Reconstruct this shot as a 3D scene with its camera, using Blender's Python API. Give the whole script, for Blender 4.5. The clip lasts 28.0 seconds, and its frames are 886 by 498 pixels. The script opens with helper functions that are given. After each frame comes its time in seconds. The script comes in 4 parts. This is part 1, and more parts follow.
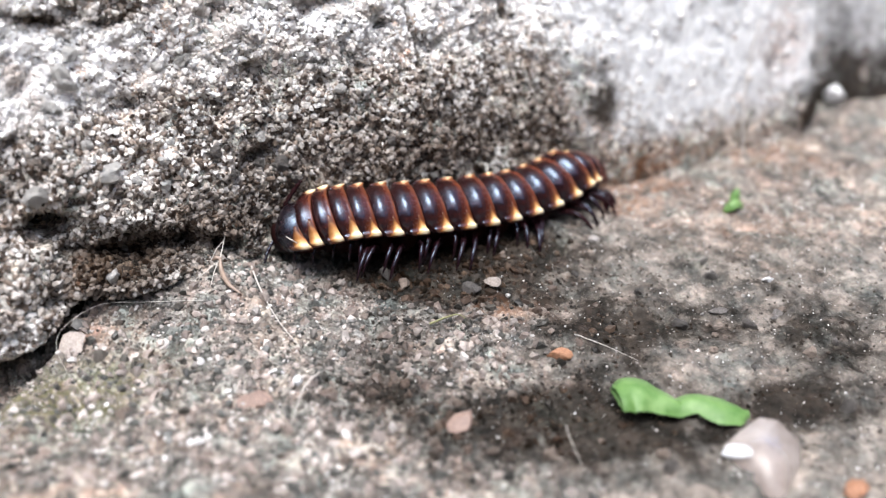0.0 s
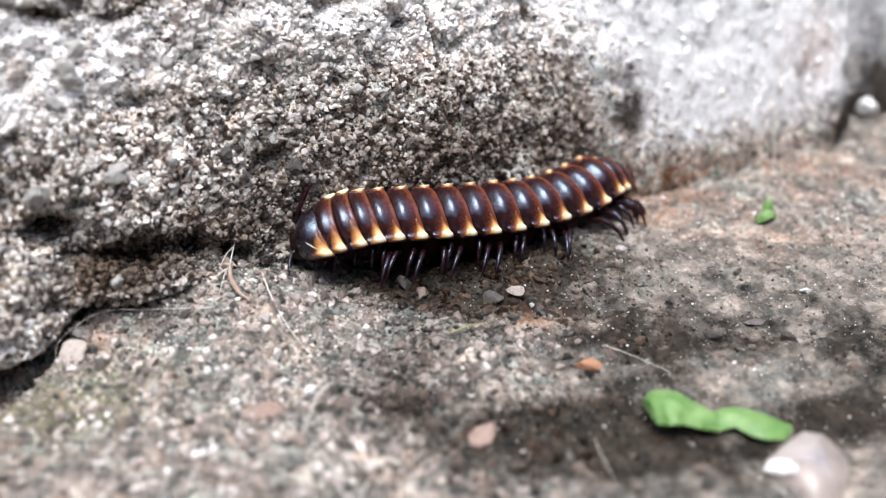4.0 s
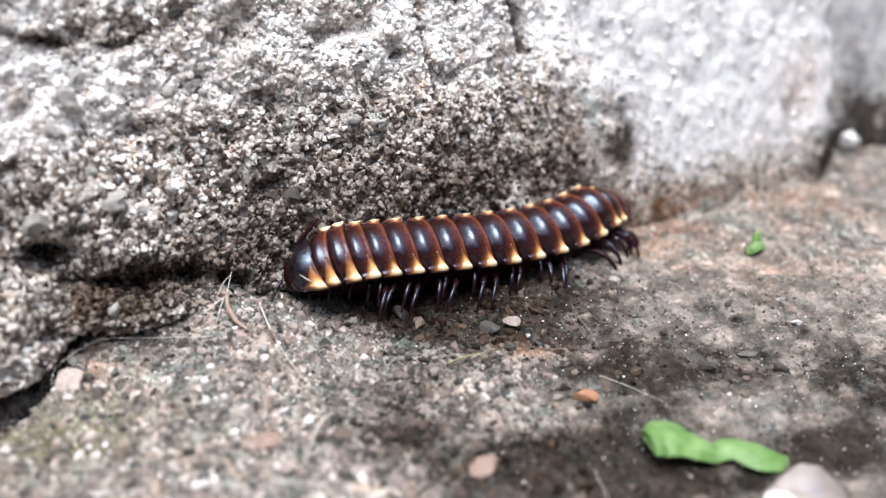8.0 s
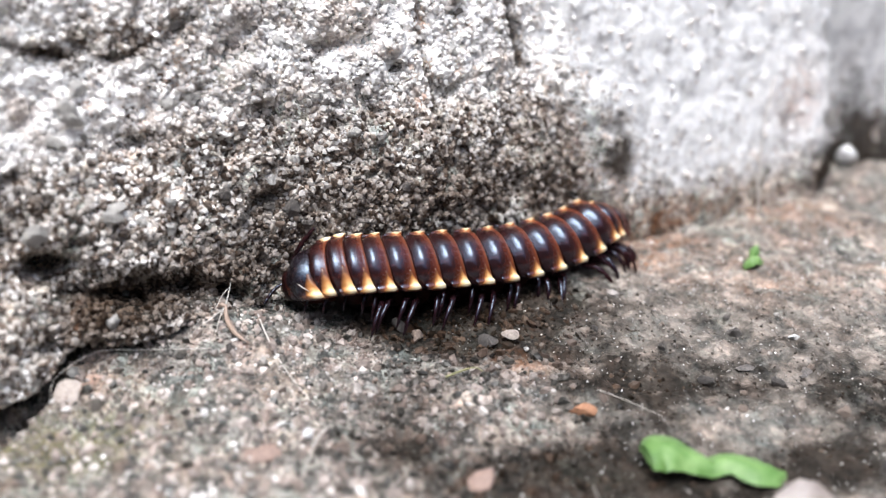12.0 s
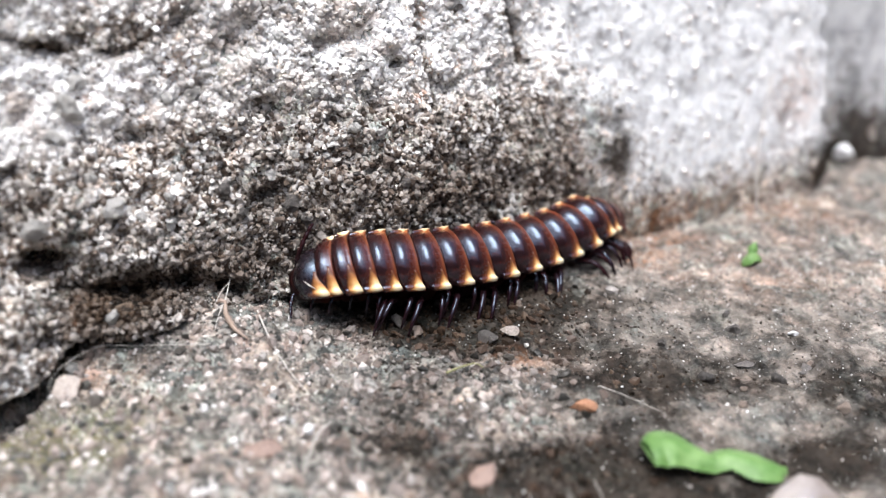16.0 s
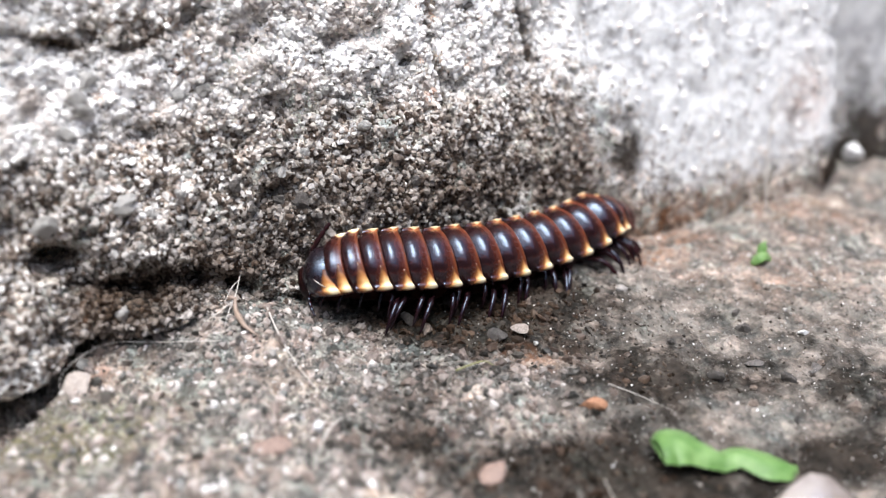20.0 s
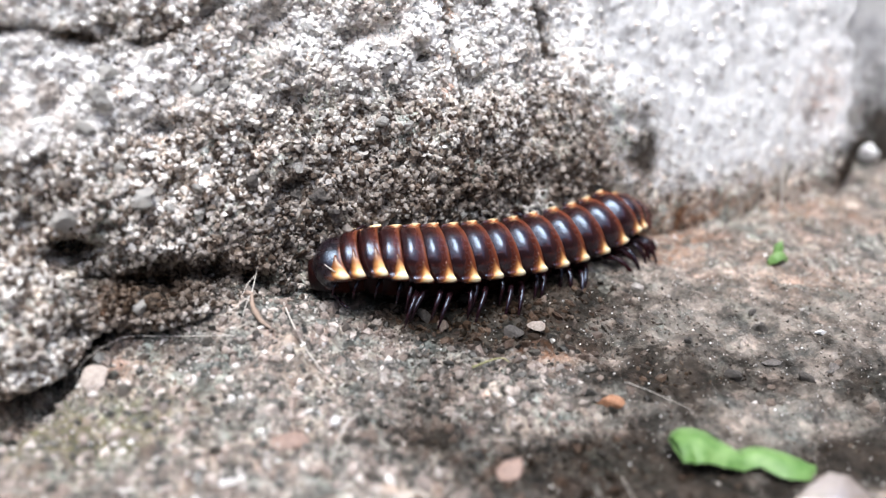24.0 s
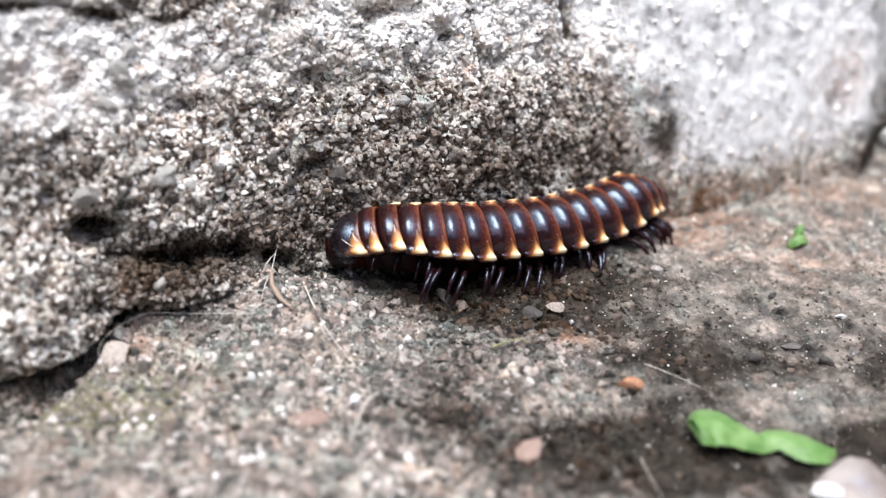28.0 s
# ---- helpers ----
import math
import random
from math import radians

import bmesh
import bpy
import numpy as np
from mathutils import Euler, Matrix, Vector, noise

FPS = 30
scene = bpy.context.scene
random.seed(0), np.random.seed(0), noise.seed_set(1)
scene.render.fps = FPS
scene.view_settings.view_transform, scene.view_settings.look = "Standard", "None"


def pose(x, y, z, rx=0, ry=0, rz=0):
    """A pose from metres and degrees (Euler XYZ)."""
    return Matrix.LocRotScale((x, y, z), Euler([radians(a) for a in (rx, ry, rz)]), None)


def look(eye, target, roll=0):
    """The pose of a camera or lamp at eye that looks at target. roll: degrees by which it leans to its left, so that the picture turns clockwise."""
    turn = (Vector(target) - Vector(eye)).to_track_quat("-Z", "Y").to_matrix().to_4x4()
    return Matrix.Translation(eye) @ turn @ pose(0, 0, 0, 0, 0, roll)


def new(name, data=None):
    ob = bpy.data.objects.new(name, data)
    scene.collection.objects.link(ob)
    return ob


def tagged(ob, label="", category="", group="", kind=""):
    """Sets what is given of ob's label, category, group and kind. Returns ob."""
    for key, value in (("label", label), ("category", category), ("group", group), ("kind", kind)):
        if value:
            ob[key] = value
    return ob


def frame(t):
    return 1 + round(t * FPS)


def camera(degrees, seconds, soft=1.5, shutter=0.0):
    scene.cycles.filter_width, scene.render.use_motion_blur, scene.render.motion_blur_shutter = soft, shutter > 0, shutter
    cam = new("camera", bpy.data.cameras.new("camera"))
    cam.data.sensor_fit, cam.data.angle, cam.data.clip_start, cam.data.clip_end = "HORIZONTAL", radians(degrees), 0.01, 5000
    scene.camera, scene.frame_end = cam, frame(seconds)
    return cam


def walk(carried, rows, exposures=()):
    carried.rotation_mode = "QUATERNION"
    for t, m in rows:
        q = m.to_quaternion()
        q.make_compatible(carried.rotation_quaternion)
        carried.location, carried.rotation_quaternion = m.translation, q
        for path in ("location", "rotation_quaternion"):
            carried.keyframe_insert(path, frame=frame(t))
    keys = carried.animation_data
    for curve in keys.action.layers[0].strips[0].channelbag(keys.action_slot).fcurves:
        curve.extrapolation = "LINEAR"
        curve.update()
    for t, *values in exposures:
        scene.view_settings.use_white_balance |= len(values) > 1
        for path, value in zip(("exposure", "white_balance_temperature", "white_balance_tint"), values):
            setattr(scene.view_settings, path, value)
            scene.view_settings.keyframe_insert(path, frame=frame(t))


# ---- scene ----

# ---------------------------------------------------------------- camera
PATH = [
    (0, (0.00218, -0.06715, 0.04210), (0.00104, 0.00844, -0.00674), 1.53),
    (0.5, (0.00204, -0.06656, 0.04171), (0.00067, 0.00968, -0.00610), 1.57),
    (1, (0.00175, -0.06588, 0.04160), (0.00038, 0.01058, -0.00587), 1.69),
    (1.5, (0.00121, -0.06520, 0.04160), (0.00022, 0.01099, -0.00631), 2.01),
    (2, (0.00099, -0.06493, 0.04113), (0.00007, 0.01120, -0.00687), 2.09),
    (2.5, (0.00157, -0.06521, 0.03997), (-0.00026, 0.01143, -0.00717), 1.61),
    (3, (0.00205, -0.06544, 0.03888), (-0.00051, 0.01168, -0.00746), 1.12),
    (3.5, (0.00201, -0.06542, 0.03840), (-0.00061, 0.01186, -0.00765), 1.11),
    (5.5, (0.00074, -0.06510, 0.03849), (-0.00042, 0.01229, -0.00744), 1.88),
    (6, (0.00057, -0.06527, 0.03859), (-0.00028, 0.01223, -0.00717), 2.07),
    (6.5, (0.00040, -0.06540, 0.03864), (-0.00017, 0.01235, -0.00668), 2.25),
    (7, (0.00019, -0.06544, 0.03874), (-0.00007, 0.01253, -0.00620), 2.40),
    (7.5, (0.00010, -0.06548, 0.03885), (-0.00002, 0.01271, -0.00573), 2.51),
    (8, (-0.00001, -0.06551, 0.03886), (0.00002, 0.01294, -0.00525), 2.55),
    (8.5, (-0.00007, -0.06556, 0.03887), (0.00002, 0.01316, -0.00476), 2.61),
    (9, (-0.00007, -0.06562, 0.03874), (0.00001, 0.01338, -0.00437), 2.58),
    (9.5, (-0.00010, -0.06558, 0.03879), (0.00001, 0.01349, -0.00421), 2.65),
    (10, (-0.00011, -0.06555, 0.03889), (0.00004, 0.01348, -0.00418), 2.74),
    (10.5, (-0.00019, -0.06550, 0.03899), (0.00006, 0.01346, -0.00420), 2.82),
    (11, (-0.00023, -0.06548, 0.03900), (0.00008, 0.01346, -0.00422), 2.89),
    (11.5, (-0.00022, -0.06547, 0.03905), (0.00008, 0.01344, -0.00422), 2.90),
    (12, (-0.00019, -0.06551, 0.03916), (0.00011, 0.01332, -0.00425), 2.94),
    (12.5, (-0.00018, -0.06554, 0.03913), (0.00011, 0.01327, -0.00432), 2.92),
    (14.5, (-0.00052, -0.06554, 0.03888), (0.00024, 0.01327, -0.00457), 3.15),
    (15, (-0.00063, -0.06553, 0.03883), (0.00027, 0.01331, -0.00457), 3.20),
    (15.5, (-0.00067, -0.06553, 0.03882), (0.00027, 0.01332, -0.00456), 3.24),
    (16, (-0.00071, -0.06555, 0.03881), (0.00028, 0.01332, -0.00454), 3.26),
    (16.5, (-0.00080, -0.06552, 0.03885), (0.00030, 0.01332, -0.00454), 3.31),
    (17, (-0.00084, -0.06549, 0.03889), (0.00031, 0.01332, -0.00454), 3.33),
    (17.5, (-0.00092, -0.06549, 0.03887), (0.00033, 0.01333, -0.00454), 3.36),
    (18, (-0.00090, -0.06560, 0.03884), (0.00026, 0.01326, -0.00452), 3.33),
    (18.5, (-0.00084, -0.06557, 0.03884), (0.00008, 0.01326, -0.00457), 3.27),
    (19, (-0.00085, -0.06564, 0.03874), (-0.00012, 0.01324, -0.00459), 3.24),
    (19.5, (-0.00093, -0.06563, 0.03869), (-0.00028, 0.01325, -0.00465), 3.25),
    (20, (-0.00099, -0.06563, 0.03865), (-0.00046, 0.01324, -0.00471), 3.26),
    (20.5, (-0.00108, -0.06559, 0.03860), (-0.00063, 0.01327, -0.00477), 3.31),
    (21, (-0.00124, -0.06561, 0.03854), (-0.00079, 0.01326, -0.00481), 3.35),
    (21.5, (-0.00124, -0.06563, 0.03855), (-0.00098, 0.01322, -0.00483), 3.34),
    (23.5, (-0.00160, -0.06562, 0.03834), (-0.00156, 0.01329, -0.00495), 3.47),
    (24, (-0.00166, -0.06569, 0.03830), (-0.00170, 0.01321, -0.00501), 3.50),
    (24.5, (-0.00180, -0.06565, 0.03826), (-0.00187, 0.01315, -0.00522), 3.58),
    (25, (-0.00187, -0.06562, 0.03831), (-0.00208, 0.01302, -0.00547), 3.61),
    (25.5, (-0.00199, -0.06560, 0.03834), (-0.00229, 0.01289, -0.00570), 3.69),
    (26, (-0.00197, -0.06565, 0.03826), (-0.00251, 0.01277, -0.00590), 3.63),
    (26.5, (-0.00196, -0.06566, 0.03824), (-0.00274, 0.01264, -0.00612), 3.61),
    (27, (-0.00184, -0.06573, 0.03818), (-0.00298, 0.01250, -0.00630), 3.51),
    (27.5, (-0.00201, -0.06571, 0.03816), (-0.00308, 0.01242, -0.00649), 3.60),
    (28, (-0.00209, -0.06570, 0.03814), (-0.00314, 0.01238, -0.00659), 3.67),
]
cam = camera(46.0, 28.0, soft=1.3)
walk(cam, [(t, look(eye, target, roll)) for t, eye, target, roll in PATH], [(0.0, 1.6, 6250, 9), (28.0, 1.6, 6250, 9)])
# a phone lens held close: shallow depth of field about the front of the animal
cam.data.dof.use_dof = True
cam.data.dof.focus_distance = 0.0705
cam.data.dof.aperture_fstop = 22.0

# ---------------------------------------------------------------- light
SUN_UP, SUN_ROUND = 80.3, 209.0
world = bpy.data.worlds.new("overcast_sky")
scene.world = world
world.use_nodes = True
wn = world.node_tree.nodes
wl = world.node_tree.links
sky = wn.new("ShaderNodeTexSky")
sky.sky_type = "NISHITA"
sky.sun_disc = False
sky.sun_elevation = radians(SUN_UP)
sky.sun_rotation = radians(SUN_ROUND)
sky.dust_density = 4.0
wn["Background"].inputs["Strength"].default_value = 0.10
wl.new(sky.outputs["Color"], wn["Background"].inputs["Color"])
sun_data = bpy.data.lights.new("sun", "SUN")
sun_data.energy = 1.5
sun_data.angle = radians(34)
sun_data.color = (1.0, 0.985, 0.97)
sun = new("sun", sun_data)
sun.matrix_world = look((-0.05, -0.09, 0.6), (0.0, 0.0, 0.0))

# ---------------------------------------------------------------- helpers
CM = 0.01
rnd = random.Random(7)


def smooth(a, b, v):
    v = min(1.0, max(0.0, (v - a) / (b - a)))
    return v * v * (3 - 2 * v)


def nz(x, y, z, size):
    return noise.noise(Vector((x, y, z)) / size)


def mesh_from(name, verts, faces, material, soft=True):
    me = bpy.data.meshes.new(name)
    me.from_pydata([tuple(c * CM for c in v) for v in verts], [], faces)
    me.update()
    if soft:
        me.polygons.foreach_set("use_smooth", [True] * len(me.polygons))
    if material:
        me.materials.append(material)
    return me


def part(name, me, parent, label=""):
    ob = new(name, me)
    ob.parent = parent
    return tagged(ob, label) if label else ob


def tube(points, radii, sides=7, caps=True):
    """Rings round a polyline, for legs, feelers, hairs and roots (cm)."""
    pts = [Vector(p) for p in points]
    verts, faces = [], []
    for i, p in enumerate(pts):
        way = (pts[min(i + 1, len(pts) - 1)] - pts[max(i - 1, 0)]).normalized()
        side = way.cross(Vector((0.13, 0.31, 0.94)))
        side = side.normalized() if side.length > 1e-4 else way.orthogonal().normalized()
        other = way.cross(side)
        for k in range(sides):
            a = 2 * math.pi * k / sides
            verts.append(p + radii[i] * (math.cos(a) * side + math.sin(a) * other))
    for i in range(len(pts) - 1):
        for k in range(sides):
            a, b = i * sides + k, i * sides + (k + 1) % sides
            faces.append((a, b, b + sides, a + sides))
    if caps:
        faces.append(tuple(reversed(range(sides))))
        faces.append(tuple(range((len(pts) - 1) * sides, len(pts) * sides)))
    return verts, faces


def curve_through(points, steps):
    """A smooth line through a few points."""
    pts = [Vector(p) for p in points]
    pts = [2 * pts[0] - pts[1]] + pts + [2 * pts[-1] - pts[-2]]
    out = []
    for i in range(1, len(pts) - 2):
        a, b, c, d = pts[i - 1 : i + 3]
        for k in range(steps):
            t = k / steps
            out.append(0.5 * (2 * b + (c - a) * t + (2 * a - 5 * b + 4 * c - d) * t * t + (3 * b - a - 3 * c + d) * t * t * t))
    out.append(pts[-2])
    return out


def ico(level):
    bm = bmesh.new()
    bmesh.ops.create_icosphere(bm, subdivisions=level, radius=1.0)
    v = np.array([p.co[:] for p in bm.verts])
    f = [tuple(q.index for q in p.verts) for p in bm.faces]
    bm.free()
    return v, f


# ---------------------------------------------------------------- materials
class Nodes:
    def __init__(self, name):
        self.mat = bpy.data.materials.new(name)
        self.mat.use_nodes = True
        self.n, self.l = self.mat.node_tree.nodes, self.mat.node_tree.links
        self.bsdf = self.n["Principled BSDF"]
        self.co = self.n.new("ShaderNodeTexCoord").outputs["Object"]

    def put(self, socket, value):
        if isinstance(value, bpy.types.NodeSocket):
            self.l.new(value, socket)
        else:
            socket.default_value = value

    def noise(self, mm, detail=4.0, rough=0.6, co=None):
        k = self.n.new("ShaderNodeTexNoise")
        k.inputs["Scale"].default_value = 1000.0 / mm
        k.inputs["Detail"].default_value = detail
        k.inputs["Roughness"].default_value = rough
        self.l.new(co or self.co, k.inputs["Vector"])
        return k.outputs["Fac"]

    def cells(self, mm, out="Color", feature="F1"):
        k = self.n.new("ShaderNodeTexVoronoi")
        k.feature = feature
        k.inputs["Scale"].default_value = 1000.0 / mm
        self.l.new(self.co, k.inputs["Vector"])
        if out == "Color":
            s = self.n.new("ShaderNodeSeparateColor")
            self.l.new(k.outputs["Color"], s.inputs["Color"])
            return s.outputs["Red"]
        return k.outputs[out]

    def ramp(self, fac, stops):
        k = self.n.new("ShaderNodeValToRGB")
        e = k.color_ramp.elements
        while len(e) < len(stops):
            e.new(0.5)
        for el, (pos, col) in zip(e, stops):
            el.position = pos
            el.color = (*col, 1.0) if isinstance(col, tuple) else (col, col, col, 1.0)
        self.put(k.inputs["Fac"], fac)
        return k.outputs["Color"]

    def mix(self, fac, a, b, blend="MIX"):
        k = self.n.new("ShaderNodeMix")
        k.data_type = "RGBA"
        k.blend_type = blend
        self.put(k.inputs["Factor"], fac)
        for socket, v in ((k.inputs["A"], a), (k.inputs["B"], b)):
            self.put(socket, (*v, 1.0) if isinstance(v, tuple) else v)
        return k.outputs["Result"]

    def math(self, op, a, b=0.5, c=None):
        k = self.n.new("ShaderNodeMath")
        k.operation = op
        self.put(k.inputs[0], a)
        self.put(k.inputs[1], b)
        if c is not None:
            self.put(k.inputs[2], c)
        return k.outputs[0]

    def attribute(self, name):
        k = self.n.new("ShaderNodeAttribute")
        k.attribute_name = name
        return k.outputs["Fac"]

    def bump(self, height, mm, strength=1.0):
        k = self.n.new("ShaderNodeBump")
        k.inputs["Distance"].default_value = mm * 0.001
        self.put(k.inputs["Strength"], strength)
        self.put(k.inputs["Height"], height)
        self.l.new(k.outputs["Normal"], self.bsdf.inputs["Normal"])

    def set(self, **values):
        for key, v in values.items():
            name = key.replace("_", " ").title().replace("Ior", "IOR")
            self.put(self.bsdf.inputs[name], (*v, 1.0) if isinstance(v, tuple) else v)
        return self.mat


def concrete(name, gain, tints, blotch):
    """Weathered sandy concrete: a mosaic of crushed stone, sand and cement, with dirt, painted shade, limewash, rust
    and algae by painted masks.
    """
    k = Nodes(name)
    # bent coordinates, so that no grain has straight edges
    wob = k.n.new("ShaderNodeTexNoise")
    wob.inputs["Scale"].default_value = 2600.0
    wob.inputs["Detail"].default_value = 3.0
    k.l.new(k.co, wob.inputs["Vector"])
    off = k.n.new("ShaderNodeVectorMath")
    off.operation = "MULTIPLY_ADD"
    k.l.new(wob.outputs["Color"], off.inputs[0])
    off.inputs[1].default_value = (0.00022, 0.00022, 0.00022)
    k.l.new(k.co, off.inputs[2])
    straight, k.co = k.co, off.outputs[0]
    coarse = k.ramp(k.cells(0.95), tints)
    sand = k.ramp(k.cells(0.44), [(0.0, 0.018), (0.36, 0.06), (0.55, 0.2), (0.66, 0.5), (1.0, 0.88)])
    fine = k.ramp(k.cells(0.19), [(0.0, 0.018), (0.42, 0.07), (0.58, 0.36), (1.0, 0.88)])
    k.co = straight
    speck = k.ramp(k.noise(0.16, 6, 0.8), [(0.40, 0.0), (0.62, 1.0)])
    pick = k.ramp(k.noise(0.8, 5, 0.7), [(0.44, 0.15), (0.56, 0.85)])
    base = k.mix(pick, sand, fine)
    base = k.mix(0.45 if blotch else 0.22, base, coarse)
    base = k.mix(k.math("MULTIPLY", speck, 0.35), base, (0.02, 0.017, 0.015))
    # worn and dirty patches at several sizes
    for mm, lo, hi in ((7.0, 0.7, 1.25), (2.4, 0.6, 1.35), (0.9, 0.6, 1.35)) if blotch else ((6.0, 0.8, 1.2), (1.8, 0.7, 1.3), (0.7, 0.6, 1.4)):
        tone = k.ramp(k.noise(mm, 5, 0.65), [(0.34, (lo, lo * 0.99, lo * 0.98)), (0.5, (1.0, 0.98, 0.95)), (0.66, (hi, hi * 0.96, hi * 0.91))])
        base = k.mix(1.0, base, tone, "MULTIPLY")
    for mm, cool, warm in ((4.2, (0.87, 1.0, 1.0), (1.07, 0.97, 0.91)), (1.3, (0.94, 1.0, 1.02), (1.06, 0.95, 0.94))):
        base = k.mix(1.0, base, k.ramp(k.noise(mm, 4, 0.6), [(0.36, cool), (0.5, (1.0, 1.0, 1.0)), (0.64, warm)]), "MULTIPLY")
    base = k.mix(1.0, base, (gain, gain, gain), "MULTIPLY")
    # a smooth skin of silt and algae that hides the grain
    silt = k.ramp(k.math("MULTIPLY_ADD", k.attribute("silt"), 1.2, k.math("MULTIPLY_ADD", k.noise(1.6, 5, 0.6), 1.6, -1.0)), [(0.1, 0.0), (0.75, 1.0)])
    film = k.ramp(k.noise(2.6, 7, 0.62), [(0.36, (0.03, 0.031, 0.027)), (0.46, (0.085, 0.077, 0.066)), (0.55, (0.20, 0.175, 0.15)), (0.68, (0.46, 0.41, 0.36))])
    film = k.mix(0.75, film, k.ramp(k.noise(0.5, 6, 0.7), [(0.35, 0.6), (0.5, 0.95), (0.68, 1.35)]), "MULTIPLY")
    base = k.mix(k.math("MULTIPLY", silt, 0.68), base, film)
    patchy = k.math("MULTIPLY_ADD", k.noise(0.95, 4, 0.6), 0.35, k.math("MULTIPLY", k.noise(0.20, 5, 0.75), 0.65))
    lime = k.math("MULTIPLY_ADD", k.attribute("limewash"), 0.95, k.math("MULTIPLY_ADD", patchy, 4.6, -2.66 if not blotch else -3.2))
    lime = k.ramp(lime, [(0.0, 0.0), (0.26, 1.0)])
    base = k.mix(lime, base, k.mix(0.12, k.ramp(k.noise(1.7, 6, 0.7), [(0.36, (0.50, 0.50, 0.51)), (0.47, (0.80, 0.81, 0.83)), (0.56, (0.94, 0.95, 0.96))]), k.mix(pick, sand, fine)))
    # dark mask: dirt, plus shade painted under the animal and in hollows
    dirt_and_shade = k.math("MULTIPLY_ADD", k.attribute("dirt_and_shade"), 1.3, k.math("MULTIPLY_ADD", k.noise(2.2, 8, 0.72), 3.0 if blotch else 2.6, -2.0 if blotch else -1.75))
    dirt_and_shade = k.ramp(dirt_and_shade, [(0.0, 0.0), (0.8, 1.0)])
    dark_mix = k.mix(0.45, k.mix(1.0, base, (0.10, 0.084, 0.070), "MULTIPLY"), k.ramp(k.noise(0.5, 7, 0.75), [(0.40, (0.004, 0.004, 0.0035)), (0.56, (0.015, 0.0135, 0.0115)), (0.70, (0.045, 0.040, 0.035))]))
    base = k.mix(k.math("MULTIPLY", dirt_and_shade, 0.93 if blotch else 0.97), base, dark_mix)
    rust = k.math("MULTIPLY", k.attribute("rust"), k.ramp(k.noise(0.8, 7, 0.75), [(0.42, 0.0), (0.60, 0.75)]))
    base = k.mix(rust, base, k.mix(1.0, k.mix(0.6, base, (0.5, 0.5, 0.5)), (0.85, 0.36, 0.15), "MULTIPLY"))
    moss = k.math("MULTIPLY", k.attribute("moss"), k.ramp(k.noise(0.5, 7, 0.75), [(0.38, 0.0), (0.56, 0.85)]))
    base = k.mix(moss, base, k.ramp(k.noise(0.3, 4), [(0.35, (0.05, 0.05, 0.018)), (0.65, (0.19, 0.175, 0.075))]))
    k.bump(k.mix(0.55, k.noise(0.30, 9, 0.78), fine), 0.20, k.math("MULTIPLY_ADD", silt, -0.7, 1.0))
    return k.set(base_color=base, roughness=k.ramp(k.noise(0.3, 4), [(0.35, 0.35), (0.6, 0.9)]), specular_ior_level=k.math("MULTIPLY_ADD", dirt_and_shade, -0.42, 0.5))


def grain_material(name, stops):
    """Sand: the colour differs from grain to grain; limewash covers some."""
    k = Nodes(name)
    g = k.n.new("ShaderNodeNewGeometry").outputs["Random Per Island"]
    col = k.mix(0.6, k.ramp(g, stops), k.ramp(k.noise(0.25, 4), [(0.3, 0.5), (0.65, 1.0)]), "MULTIPLY")
    col = k.mix(k.ramp(k.math("MULTIPLY_ADD", k.attribute("limewash"), 1.5, k.math("MULTIPLY_ADD", k.noise(1.1, 8, 0.7), 0.7, -0.9)), [(0.0, 0.0), (0.45, 0.75)]), col, (0.86, 0.86, 0.86))
    # grains darken by the same mask, dirt and painted shade alike
    col = k.mix(k.math("MINIMUM", k.attribute("dirt_and_shade"), 1.0), col, k.mix(1.0, col, (0.14, 0.108, 0.084), "MULTIPLY"))
    for mm, lo, hi in ((4.5, 0.85, 1.25), (1.5, 0.72, 1.4)):
        col = k.mix(1.0, col, k.ramp(k.noise(mm, 5, 0.65), [(0.36, (lo, lo * 0.93, lo * 0.88)), (0.5, 1.0), (0.64, hi)]), "MULTIPLY")
    k.bump(k.noise(0.12, 4), 0.02)
    return k.set(base_color=col, roughness=0.34, specular_ior_level=k.math("MULTIPLY_ADD", k.attribute("dirt_and_shade"), -0.3, 0.45))


def stone_material(name, a, b, rough=0.55):
    k = Nodes(name)
    r = k.n.new("ShaderNodeObjectInfo").outputs["Random"]
    col = k.mix(k.math("ADD", k.math("MULTIPLY", k.noise(0.5, 6), 0.6), k.math("MULTIPLY", r, 0.5)), a, b)
    col = k.mix(0.7, col, k.ramp(k.noise(0.13, 6, 0.7), [(0.32, 0.4), (0.5, 0.9), (0.66, 1.5)]), "MULTIPLY")
    k.bump(k.noise(0.2, 6, 0.7), 0.08)
    return k.set(base_color=col, roughness=rough, specular_ior_level=0.5)


WALL_MAT = concrete("sandy_concrete", 1.58, [(0.0, (0.035, 0.028, 0.022)), (0.3, (0.12, 0.105, 0.09)), (0.6, (0.32, 0.285, 0.25)), (0.85, (0.52, 0.45, 0.39)), (1.0, (0.8, 0.79, 0.77))], False)
GROUND_MAT = concrete("dirty_mortar", 0.86, [(0.0, (0.025, 0.028, 0.026)), (0.25, (0.085, 0.085, 0.078)), (0.5, (0.21, 0.19, 0.175)), (0.72, (0.36, 0.32, 0.295)), (0.86, (0.40, 0.31, 0.28)), (0.94, (0.44, 0.45, 0.42)), (1.0, (0.78, 0.78, 0.78))], True)
